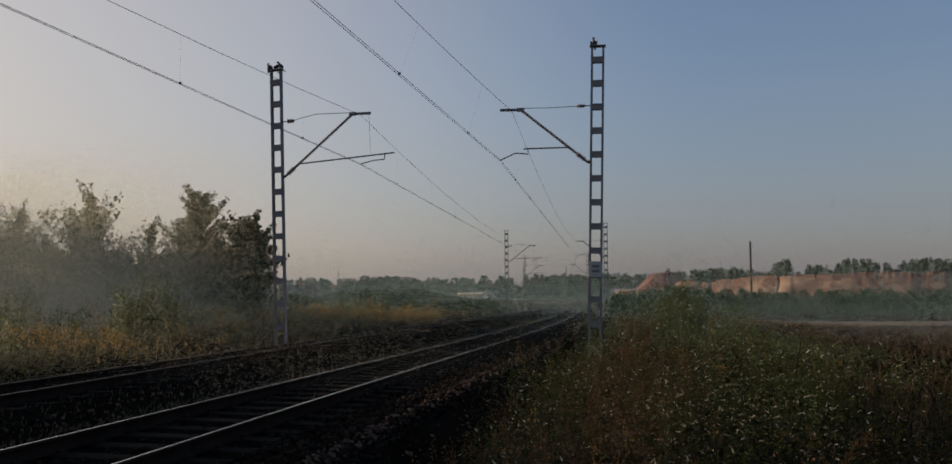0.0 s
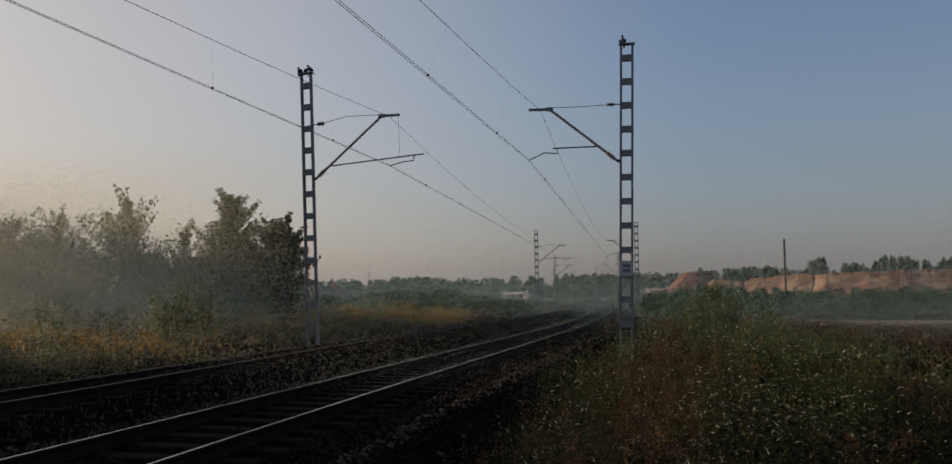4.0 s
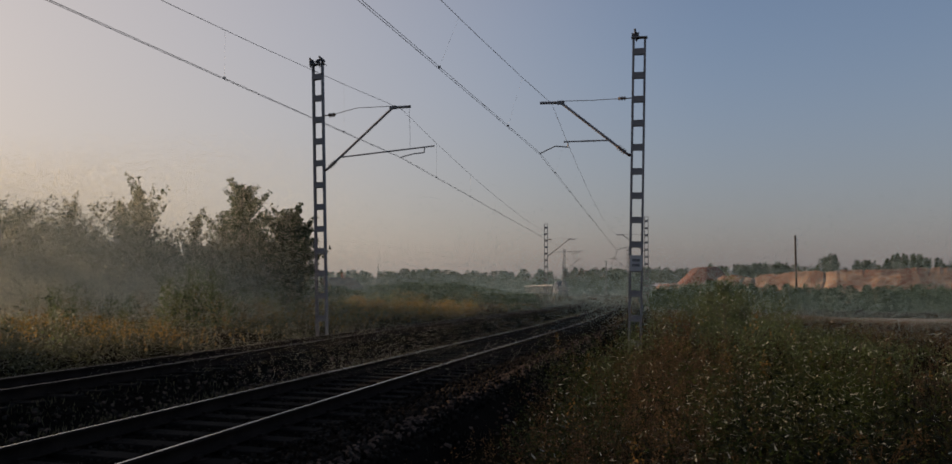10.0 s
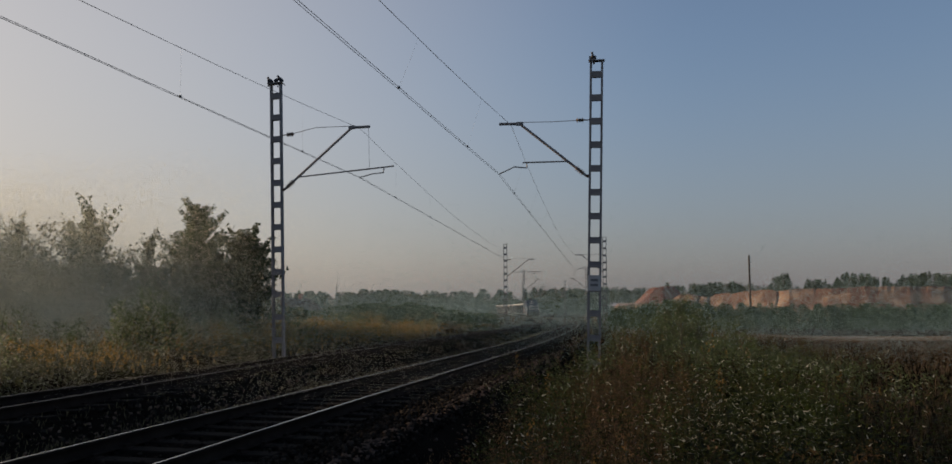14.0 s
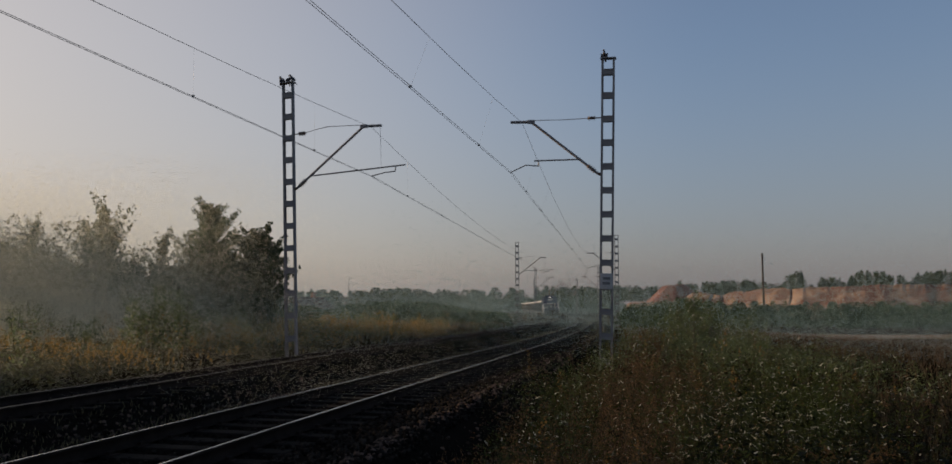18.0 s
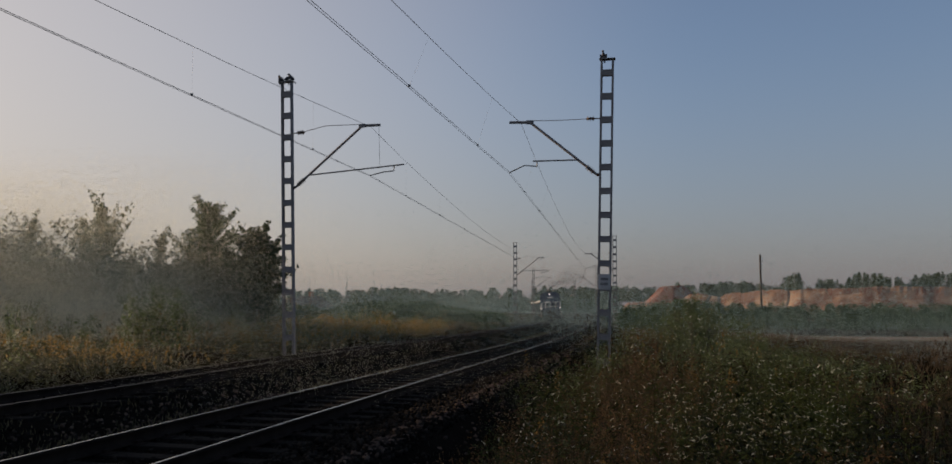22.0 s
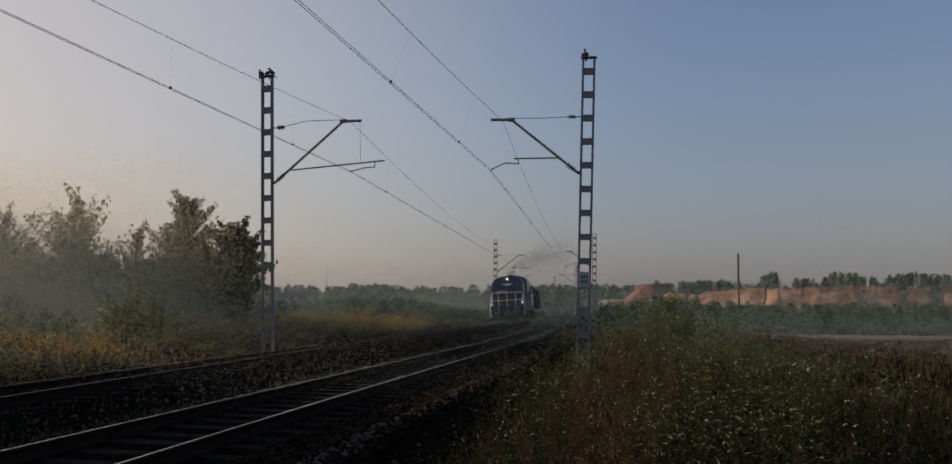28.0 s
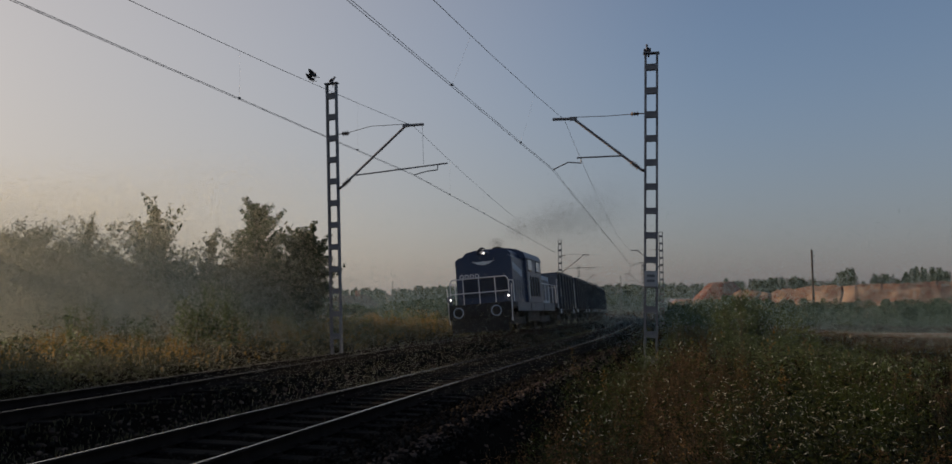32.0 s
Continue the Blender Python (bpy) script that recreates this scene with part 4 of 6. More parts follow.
# ---- weeds ----
class Weeds:
    def __init__(self, seed):
        self.rng = np.random.RandomState(seed)
        self.leaf, self.stem, self.bloom = Soup(), Soup(), Soup()

    def add(self, x, y, h, nleaf, lsize, slim, nbloom=0, bsize=0.03, spread=0.10, wide=0.0035, droop=0.2):
        rng, n = self.rng, len(x)
        z = ground_z(x, y) - 0.03
        s, d = beside(x, y)
        z = np.where((d > -8.6) & (d < 3.8), np.maximum(z, bed_z(d) + rise(s, d)), z)
        base = np.stack([x, y, z], -1)
        lean = rng.normal(0, 0.17, (n, 2)) * h[:, None]
        tip = base + np.stack([lean[:, 0], lean[:, 1], h], -1)
        a = rng.uniform(0, 6.283, n)
        o = np.stack([np.cos(a), np.sin(a), 0 * a], -1) * wide
        v = np.stack([base - o, base + o, tip + o * 0.4, tip - o * 0.4], 1).reshape(-1, 3)
        self.stem.mesh(v, np.arange(n * 4).reshape(-1, 4))
        if nleaf:
            i = np.repeat(np.arange(n), nleaf)
            m = len(i)
            f = 0.14 + 0.86 * rng.uniform(0, 1, m) ** 0.75
            p = base[i] + (tip - base)[i] * (f ** 1.0)[:, None]
            b = rng.uniform(0, 6.283, m)
            out = np.stack([np.cos(b), np.sin(b), rng.normal(droop, 0.45, m)], -1)
            out /= np.linalg.norm(out, axis=1)[:, None]
            sz = lsize * rng.uniform(0.6, 1.4, m) * (1.15 - 0.5 * f)
            side = np.cross(out, np.stack([rng.normal(0, 0.4, m), rng.normal(0, 0.4, m), np.ones(m)], -1))
            side /= np.linalg.norm(side, axis=1)[:, None] + 1e-9
            off = spread * rng.uniform(0, 1, m) * (1.3 - 0.75 * f)
            self.leaf.blades(p + out * (off + sz * 0.5)[:, None], out * sz[:, None] * 0.5, side * sz[:, None] * 0.5 * slim)
        if nbloom:
            i = np.repeat(np.arange(n), nbloom)
            m = len(i)
            f = rng.uniform(0, 1, m)
            p = tip[i] - (tip - base)[i] * (0.28 * f)[:, None]
            b = rng.uniform(0, 6.283, m)
            rad = (0.02 + 0.10 * f) * rng.uniform(0.2, 1, m) * np.minimum(h[i], 1.2)
            p = p + np.stack([np.cos(b) * rad, np.sin(b) * rad, 0.03 * rng.normal(size=m)], -1)
            leaves(self.bloom, rng, p, bsize, 0.7)

    def build(self, name, label, leafmat, stemmat, bloommat=None):
        top = None
        for so, nm, mt in ((self.leaf, name, leafmat), (self.stem, name.replace("leaves", "stems"), stemmat), (self.bloom, name.replace("leaves", "flowers"), bloommat)):
            if so.n:
                ob = so.build(nm, mt)
                if top is None:
                    top = tagged(ob, label, "weeds", kind="stuff")
                else:
                    ob.parent = top
                    ob["kind"] = "stuff"
        return top


def patchy(rng, n, x0, x1, y0, y1, keep, bias=1.0):
    """Places strewn over a stretch of ground, where keep(x, y) says so."""
    x, y = rng.uniform(x0, x1, n), y0 + (y1 - y0) * rng.uniform(0, 1, n) ** bias
    k = keep(x, y) > rng.uniform(0, 1, n)
    return x[k], y[k]


def right_side(x, y):
    s, d = beside(x, y)
    edge = np.clip((d - 3.75 - 0.4 * np.clip((9 - y) / 3, 0, 1) + bumps(x, y, 0.8, 5) * 0.35) / 0.3, 0, 1)
    r = np.hypot(x, y)
    return edge * (r > 2.9) * np.where(x > 1.6, np.clip((r - 2.2) / 4.2, 0.2, 1), 1)


def brown_zone(x, y):
    """Dry red-brown stalks stand in drifts, mostly along the edge towards the track."""
    s, d = beside(x, y)
    return np.clip(0.98 * np.exp(-((d - 5.3 + 0.7 * np.clip((8 - y) / 4, 0, 1) + 0.35 * bumps(x, y, 1.6, 3)) / 0.75) ** 2) + 0.22 * np.clip(bumps(x, y, 2.1, 7), 0, 1), 0, 1)


g = np.random.RandomState(77)


def clump_height(x, y):
    sink = np.clip(1.12 - 0.13 * (x - 2.0 - 0.10 * y), 0.5, 1.1)
    return sink * np.clip(0.76 + 0.64 * bumps(x, y, 1.15, 9) + 0.24 * bumps(x, y, 0.45, 2), 0.22, 1.45)


def near_line(x, y):
    """Tall weeds keep to the strip beside the line; the meadow further right is low."""
    return np.clip(1.25 - (x - 4.0 - 0.16 * y) / 4.0, 0.0, 1)


def lower_right(x, y):
    """The tall stand thins out and sinks away from the line."""
    return np.clip(np.maximum((0.36 * y + 1.7 - x) / 1.1, 9.2 - np.hypot(x, y)), 0.06, 1)


# green leafy weeds with narrow leaves, a few painted pale as glints
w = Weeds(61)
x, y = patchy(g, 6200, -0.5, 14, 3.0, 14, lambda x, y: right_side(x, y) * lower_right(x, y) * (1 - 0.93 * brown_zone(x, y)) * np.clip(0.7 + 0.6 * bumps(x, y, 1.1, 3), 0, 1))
# weeds close to the viewer take the leaf colour darkened for shade
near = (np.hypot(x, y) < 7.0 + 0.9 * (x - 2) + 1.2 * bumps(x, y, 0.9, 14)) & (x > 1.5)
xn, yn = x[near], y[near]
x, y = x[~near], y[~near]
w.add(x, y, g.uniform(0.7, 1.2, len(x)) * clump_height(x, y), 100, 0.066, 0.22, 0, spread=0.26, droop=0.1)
x, y = patchy(g, 7000, 0, 30, 14, 42, lambda x, y: right_side(x, y) * (1 - 0.7 * brown_zone(x, y)) * np.clip(0.6 + 0.7 * bumps(x, y, 2.2, 3), 0, 1) * near_line(x, y))
far_weeds = Weeds(72)
far_weeds.add(x, y, g.uniform(0.8, 1.55, len(x)) * clump_height(x, y), 40, 0.10, 0.28, 0, spread=0.3, droop=0.05)
far_weeds.build("field_leaves", "green meadow weeds in a leaf colour lightened for sun and haze", M["litfield"], M["stem"])
w.build("weed_leaves", "tall green willowherb and goldenrod weeds, a few narrow leaves painted as glints", M["willow"], M["stem"])
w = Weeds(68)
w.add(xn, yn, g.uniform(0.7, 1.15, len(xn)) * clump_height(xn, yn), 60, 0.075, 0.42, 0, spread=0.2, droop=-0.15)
w.build("nettle_leaves", "dense stand of broad-leaved weeds painted dark for shade", M["nettle"], M["stem"])
# grey-green mugwort along the edge of the weeds
w = Weeds(69)
x, y = patchy(g, 2600, -1.5, 9, 4.5, 24, lambda x, y: np.exp(-((beside(x, y)[1] - 4.35) / 0.35) ** 2) * np.clip(0.1 + 0.9 * bumps(x, y, 1.0, 17), 0, 1))
w.add(x, y, g.uniform(0.6, 1.1, len(x)) * clump_height(x, y), 60, 0.06, 0.3, 0, spread=0.12, droop=0.3)
w.build("mugwort_leaves", "grey-green mugwort along the edge of the weeds", M["mugwort"], M["stem"])
# a clump with more leaves painted as glints, in front of the darkened weeds
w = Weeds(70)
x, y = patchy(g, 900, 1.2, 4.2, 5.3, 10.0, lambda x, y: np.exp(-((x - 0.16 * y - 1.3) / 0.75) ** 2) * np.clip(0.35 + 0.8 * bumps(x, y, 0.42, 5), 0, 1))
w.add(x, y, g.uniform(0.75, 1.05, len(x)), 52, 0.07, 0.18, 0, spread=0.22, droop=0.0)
w.build("shining_leaves", "clump of willowherb with some narrow leaves painted as sun glints", M["glint_paint"], M["stem"])
# goldenrod in flower
w = Weeds(62)
x, y = patchy(g, 150, 0.5, 14, 3.2, 16, lambda x, y: right_side(x, y) * lower_right(x, y) * np.clip(0.15 + 0.8 * bumps(x, y, 0.9, 12), 0, 1))
w.add(x, y, g.uniform(0.7, 1.05, len(x)) * clump_height(x, y), 24, 0.09, 0.25, 40, 0.024, spread=0.16)
x, y = patchy(g, 900, 0.5, 30, 14, 45, lambda x, y: right_side(x, y) * np.clip(0.1 + 0.8 * bumps(x, y, 1.8, 12), 0, 1) * near_line(x, y))
w.add(x, y, g.uniform(0.7, 1.2, len(x)) * clump_height(x, y), 14, 0.11, 0.3, 18, 0.045, spread=0.2)
w.build("goldenrod_leaves", "goldenrod with fading yellow plumes among the weeds", M["leaf"], M["stem"], M["gold"])
# dry stalks
w = Weeds(63)
x, y = patchy(g, 9000, -0.6, 13, 3.0, 15, lambda x, y: right_side(x, y) * brown_zone(x, y))
w.add(x, y, g.uniform(0.45, 1.05, len(x)) * clump_height(x, y), 16, 0.045, 0.2, 42, 0.013, 0.10, 0.0022)
x, y = patchy(g, 3800, 0, 26, 14, 44, lambda x, y: right_side(x, y) * brown_zone(x, y) * near_line(x, y))
w.add(x, y, g.uniform(0.5, 1.1, len(x)) * clump_height(x, y), 12, 0.08, 0.3, 14, 0.035, 0.12, 0.006)
w.build("dry_stalk_leaves", "dry red-brown sorrel and grass stalks", M["drystalk"], M["stem"], M["drystalk"])


# grass over the meadow and along the line
def grass(name, label, lots, seed, material):
    rng = np.random.RandomState(seed)
    so = Soup()
    for n, x0, x1, y0, y1, keep, hh, wd, bias in lots:
        x, y = patchy(rng, n, x0, x1, y0, y1, keep, bias)
        m = len(x)
        s, d = beside(x, y)
        z = ground_z(x, y) - 0.02
        z = np.where((d > -8.6) & (d < 3.8), np.maximum(z, bed_z(d) + rise(s, d) - 0.02), z)
        a, h = rng.uniform(0, 6.283, m), hh * rng.uniform(0.4, 1.3, m)
        b = np.stack([x, y, z], -1)
        o = np.stack([np.cos(a), np.sin(a), 0 * a], -1) * wd
        t = b + np.stack([rng.normal(0, 0.35, m) * h, rng.normal(0, 0.35, m) * h, h], -1)
        mid = b + (t - b) * 0.55 + np.stack([0 * h, 0 * h, 0.12 * h], -1)
        v = np.stack([b - o, b + o, mid + o * 0.7, mid - o * 0.7, mid - o * 0.7, mid + o * 0.7, t + o * 0.1, t - o * 0.1], 1).reshape(-1, 3)
        so.mesh(v, np.arange(m * 8).reshape(-1, 4))
    return tagged(so.build(name, material), label, "grass", kind="stuff")


def left_side(x, y):
    s, d = beside(x, y)
    return np.clip((-6.9 - d + bumps(x, y, 1.1, 4) * 0.4) / 0.4, 0, 1)


def between(x, y):
    s, d = beside(x, y)
    return ((d > -2.95) & (d < -1.35)) * np.clip(0.55 + 0.7 * bumps(x, y, 1.7, 6), 0, 1)


def path_strip(x, y):
    s, d = beside(x, y)
    return ((d > 2.5) & (d < 4.2)) * np.clip(0.25 + 0.7 * bumps(x, y, 1.2, 8), 0, 1)


grass("grass", "rough half-dry meadow grass", [
    (16000, -1, 14, 2.6, 16, right_side, 0.26, 0.004, 1.2),
    (30000, -8, 6, 1, 40, path_strip, 0.10, 0.004, 1.3),
    (9000, -4, 9, -14, 3, lambda x, y: 1.0 * (np.hypot(x, y) > 0.8) * (beside(x, y)[1] > 2.6), 0.16, 0.005, 1.0),
    (14000, -40, 2, 10, 60, left_side, 0.3, 0.010, 1.0),
    (9000, -40, 12, 60, 110, left_side, 0.6, 0.03, 1.0),
    (10000, -20, 22, 105, 290, left_side, 0.9, 0.08, 1.0),
    (5000, 15, 60, 110, 300, right_side, 0.9, 0.08, 1.0),
    (9000, 8, 75, 84, 110, right_side, 0.4, 0.03, 1.0),
], 71, M["grass"])

grass("brown_grass", "dry brown grass over the open meadow", [
    (38000, 2, 62, 13, 74, right_side, 0.30, 0.010, 1.0),
], 72, M["browngrass"])

grass("track_grass", "short olive-brown grass between the tracks", [
    (150000, -12, 5, 3, 60, between, 0.10, 0.006, 1.0),
    (50000, -16, 2, 6, 60, lambda x, y: ((beside(x, y)[1] > -7.6) & (beside(x, y)[1] < -5.5)) * 0.8, 0.13, 0.006, 1.0),
], 73, M["trackgrass"])

# orange feathery plumes close by
def make_plume(px_, D, h, n, seed):
    """Arching stems set with fine drooping side sprays."""
    rng = np.random.RandomState(seed)
    x, y = at_bearing(px_, D)
    t = tagged(empty("feathery_weed", Matrix.Translation((x, y, gz(x, y) - 0.02))), "dried orange feathery weed with arching drooping fronds", "weed", group="feathery weeds")
    so = Soup()
    for k in range(n):
        bm = B()
        a, reach = rng.uniform(0, 6.283), h * rng.uniform(0.25, 0.55)
        pts = [Vector((math.cos(a) * reach * f ** 1.7, math.sin(a) * reach * f ** 1.7, h * (1.25 * f - 0.42 * f ** 3) * rng.uniform(0.97, 1.03))) for f in np.linspace(0, 1, 7)]
        pipe(bm, pts, 0.0028, 4)
        part("stem", bm, M["plume"], t)
        for i in range(18):
            f = 0.35 + 0.65 * rng.uniform()
            q = pts[min(5, int(f * 6))].lerp(pts[min(6, int(f * 6) + 1)], f * 6 % 1 if f < 1 else 1)
            b = a + rng.normal(0, 1.1)
            ln = h * rng.uniform(0.07, 0.17)
            steps = np.linspace(0.1, 1, 7)
            c = np.array([[q.x + math.cos(b) * ln * u_, q.y + math.sin(b) * ln * u_, q.z + ln * (0.35 * u_ - 0.8 * u_ ** 2)] for u_ in steps])
            leaves(so, rng, c, 0.020, 0.3)
    fr = so.build("frond", M["plume"])
    fr.parent = t
    return t


for k, (px_, D, h, n) in enumerate(((1356, 6.0, 0.9, 9), (1392, 5.1, 0.6, 5), (1473, 5.2, 0.65, 6))):
    make_plume(px_, D, h, n, 160 + k)
# dry grass heads along the edge and in a drift further on
w = Weeds(71)
x, y = line_xy(g.uniform(1.5, 10, 70), g.normal(3.85, 0.14, 70))
w.add(x, y, g.uniform(0.4, 0.85, 70), 10, 0.08, 0.08, 26, 0.013, 0.03, 0.0022, droop=0.4)
x, y = 2.75 + g.normal(0, 0.45, 46), 12.7 + g.normal(0, 1.1, 46)
w.add(x, y, g.uniform(0.75, 1.15, 46), 30, 0.07, 0.12, 60, 0.02, 0.06, 0.003, droop=-0.1)
w.build("dry_grass_leaves", "dry brown grass with feathery heads", M["drystalk"], M["stem"], M["drystalk"])

# arching grass stems with seed heads close by
w = Weeds(66)
x, y = patchy(g, 110, 0.3, 12, 3.4, 12, lambda x, y: right_side(x, y) * 0.5)
w.add(x, y, g.uniform(0.8, 1.25, len(x)), 3, 0.16, 0.06, 16, 0.016, 0.02, 0.0018)
w.build("seed_grass_leaves", "thin grass stems with pale seed heads", M["grass"], M["stem"], M["drystalk"])

# goldenrod belt beyond the far track
w = Weeds(64)


def gold_zone(x, y):
    s, d = beside(x, y)
    return left_side(x, y) * np.clip((d + 24) / 3, 0.25, 1) * np.clip(0.55 + 0.6 * bumps(x, y, 2.6, 10), 0, 1)


x, y = patchy(g, 13000, -26, 0, 9, 34, gold_zone)
hh = g.uniform(0.3, 0.95, len(x)) * (0.72 + 0.6 * bumps(x, y, 1.1, 5))
k = bumps(x, y, 1.9, 21) + g.normal(0, 0.25, len(x)) > 0.05
w.add(x[k], y[k], hh[k], 22, 0.10, 0.32, 13, 0.042, spread=0.24)
w.add(x[~k], y[~k], hh[~k], 30, 0.11, 0.36, 0, 0.04, spread=0.28)
x, y = patchy(g, 7000, -36, 2, 34, 50, gold_zone)
w.add(x, y, g.uniform(0.4, 1.15, len(x)) * (0.85 + 0.35 * bumps(x, y, 1.9, 5)), 22, 0.13, 0.36, 8, 0.05, spread=0.24)
x, y = patchy(g, 5000, -30, 8, 44, 85, gold_zone)
w.add(x, y, g.uniform(0.35, 0.8, len(x)) * (0.9 + 0.3 * bumps(x, y, 2.7, 5)), 14, 0.15, 0.35, 2, 0.08)
w.build("goldenrod_leaves", "belt of yellow goldenrod beyond the far track", M["meadow"], M["stem"], M["brightgold"])
thicket("line_scrub", "dark green bushes in the grass beside the far track", [(*at_bearing(700, 72), 1.3, 2.0), (*at_bearing(682, 76), 1.0, 1.5), (*at_bearing(718, 70), 0.9, 1.4), (*at_bearing(498, 74), 0.9, 1.5), (*at_bearing(509, 76), 0.7, 1.2)],
        M["leafdark"], 36, 0.12, 1.0)
# rounder tufts that stand out of the belt
tufts = []
while len(tufts) < 260:
    x, y = g.uniform(-24, 3), g.uniform(13, 58)
    d = float(beside(x, y)[1])
    if -19 < d < -8.2:
        tufts.append((x, y, g.uniform(0.4, 0.95), g.uniform(0.9, 1.8)))
thicket("goldenrod_tufts", "round tufts of orange-yellow goldenrod", tufts[:110], M["brightgold"], 34, 0.055, 0.6, "weeds")
thicket("green_tufts", "round tufts of pale green leaves among goldenrod", tufts[110:190], M["sapling"], 35, 0.075, 0.8, "weeds")
thicket("dark_tufts", "dark green leaf tufts among goldenrod", tufts[190:], M["leafdark"], 37, 0.08, 1.0, "weeds")
# tall leafy saplings in front of the trees
w = Weeds(65)
for px_, D, hh, n in ((214, 26, 1.8, 5), (225, 26.2, 2.0, 5), (236, 26.8, 2.2, 6), (231, 26.5, 1.5, 3), (249, 27, 2.35, 6), (270, 26.4, 1.6, 5), (282, 27, 1.9, 5), (262, 27, 1.7, 4), (8, 25, 1.5, 4), (88, 30, 1.3, 5), (120, 28, 1.2, 5), (292, 27, 2.0, 4), (303, 27.5, 1.5, 3), (196, 26, 1.4, 3),
                      (375, 36, 1.8, 6), (390, 36, 1.4, 5), (345, 35, 1.5, 5), (18, 30, 2.0, 6), (32, 31, 1.7, 5), (60, 32, 2.2, 6), (-20, 31, 2.0, 6)):
    cx, cy = at_bearing(px_, D)
    x, y = cx + g.normal(0, 0.13, n), cy + g.normal(0, 0.2, n)
    w.add(x, y, hh * 1.15 * g.uniform(0.6, 1.0, n), 80, 0.15, 0.6, 0, 0.03, 0.16, 0.012)
w.build("sapling_leaves", "pale green leafy saplings among goldenrod", M["sapling"], M["bark"])
# willow shrubs right of the line
for k, (px_, D, h, r) in enumerate(((1096, 31, 1.9, 0.75), (1122, 29, 2.2, 0.7), (1148, 33, 1.9, 0.8))):
    x, y = at_bearing(px_, D)
    tree("willow_shrub", x, y, h, r, 140 + k, "young green willow shrub standing above the weeds", M["mugwort"], 2200, 0.07, "oval", bare=0.04, category="shrub")
# bushier weeds right of the line
bush_spots = [(*at_bearing(g.uniform(1040, 1235), g.uniform(22, 48)), g.uniform(0.5, 1.1), g.uniform(1.2, 2.2)) for _ in range(28)]
thicket("willow_scrub", "young willow scrub standing above the weeds", bush_spots, M["mugwort"], 33, 0.055, 0.8)


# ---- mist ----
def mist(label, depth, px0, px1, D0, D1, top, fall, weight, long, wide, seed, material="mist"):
    """Haze stand-in: fine tinted wisps, thickest near the ground. depth: what a level look through all of it meets, as
    optical depth.
    """
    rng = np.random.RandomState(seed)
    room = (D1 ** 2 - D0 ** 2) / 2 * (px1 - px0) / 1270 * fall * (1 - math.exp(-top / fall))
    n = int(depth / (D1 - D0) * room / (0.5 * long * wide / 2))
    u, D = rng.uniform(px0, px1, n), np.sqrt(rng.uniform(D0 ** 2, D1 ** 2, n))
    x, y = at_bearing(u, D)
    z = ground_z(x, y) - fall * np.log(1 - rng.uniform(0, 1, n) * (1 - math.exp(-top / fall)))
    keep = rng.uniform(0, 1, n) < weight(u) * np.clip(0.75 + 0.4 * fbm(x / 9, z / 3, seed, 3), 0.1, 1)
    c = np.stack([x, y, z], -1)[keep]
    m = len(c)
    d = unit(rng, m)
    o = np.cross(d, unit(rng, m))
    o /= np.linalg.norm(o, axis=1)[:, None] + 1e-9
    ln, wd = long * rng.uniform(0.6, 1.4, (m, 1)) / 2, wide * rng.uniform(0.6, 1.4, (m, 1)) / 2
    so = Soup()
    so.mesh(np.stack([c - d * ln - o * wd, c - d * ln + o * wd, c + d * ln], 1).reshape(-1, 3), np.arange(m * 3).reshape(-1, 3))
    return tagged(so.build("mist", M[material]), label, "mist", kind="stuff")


# the two pale layers stand partly or wholly for veiling glare
mist("pale wisps before the birches, for mist and veiling glare", 2.7, -320, 560, 29.5, 39.5, 8.0, 4.5, lambda u: np.interp(u, [-300, 60, 200, 340, 430, 560], [0.95, 0.92, 0.66, 0.27, 0.08, 0.0]), 0.35, 0.0017, 81, "palemist")
mist("thin pale wisps over the far track's edge, added as veiling glare", 0.11, -300, 1000, 13, 24, 3.0, 1.6, lambda u: np.interp(u, [100, 600, 1000], [1.0, 0.8, 0.0]), 0.15, 0.0006, 84, "palemist")
mist("thin blue-tinted wisps for haze over the tracks", 0.21, -200, 1750, 28, 60, 4.0, 1.8, lambda u: 1 + 0 * u, 0.5, 0.0014, 82)
mist("thin blue-tinted wisps for haze over the distant meadow", 0.42, -200, 1750, 60, 110, 6.0, 3.0, lambda u: 1 + 0 * u, 1.0, 0.0035, 85)
mist("blue-tinted wisps built as haze before the far woods and quarry", 0.46, -700, 1800, 110, 330, 18.0, 11.0, lambda u: 1 + 0 * u, 2.0, 0.012, 83)


# ---- pole, houses, tower ----
def make_pole():
    x, y = at_bearing(1236.5, 116)
    p = tagged(empty("utility_pole", Matrix.Translation((x, y, gz(x, y)))), "weathered grey timber pole standing in the meadow", "utility pole")
    top = 1.5 + (487 - 395) / 1270 * 116 - gz(x, y)
    part("shaft", bar(B(), (0, 0, -0.3), (0, 0, top), 0.19, 10, 0.13), M["wood"], p)
    bm = B()
    disc(bm, (0, 0, top + 0.05), (0, 0, 1), 0.15, 0.16, 10, 0.04)
    part("cap", bm, M["zinc"], p)
    for z in (top - 0.7, top - 1.4):
        bm = B()
        bar(bm, (0.1, -0.05, z), (0.3, -0.05, z), 0.03, 5)
        bar(bm, (0.3, -0.05, z), (0.3, -0.05, z + 0.3), 0.08, 8, 0.05)
        part("insulator", bm, M["white"], p)


make_pole()


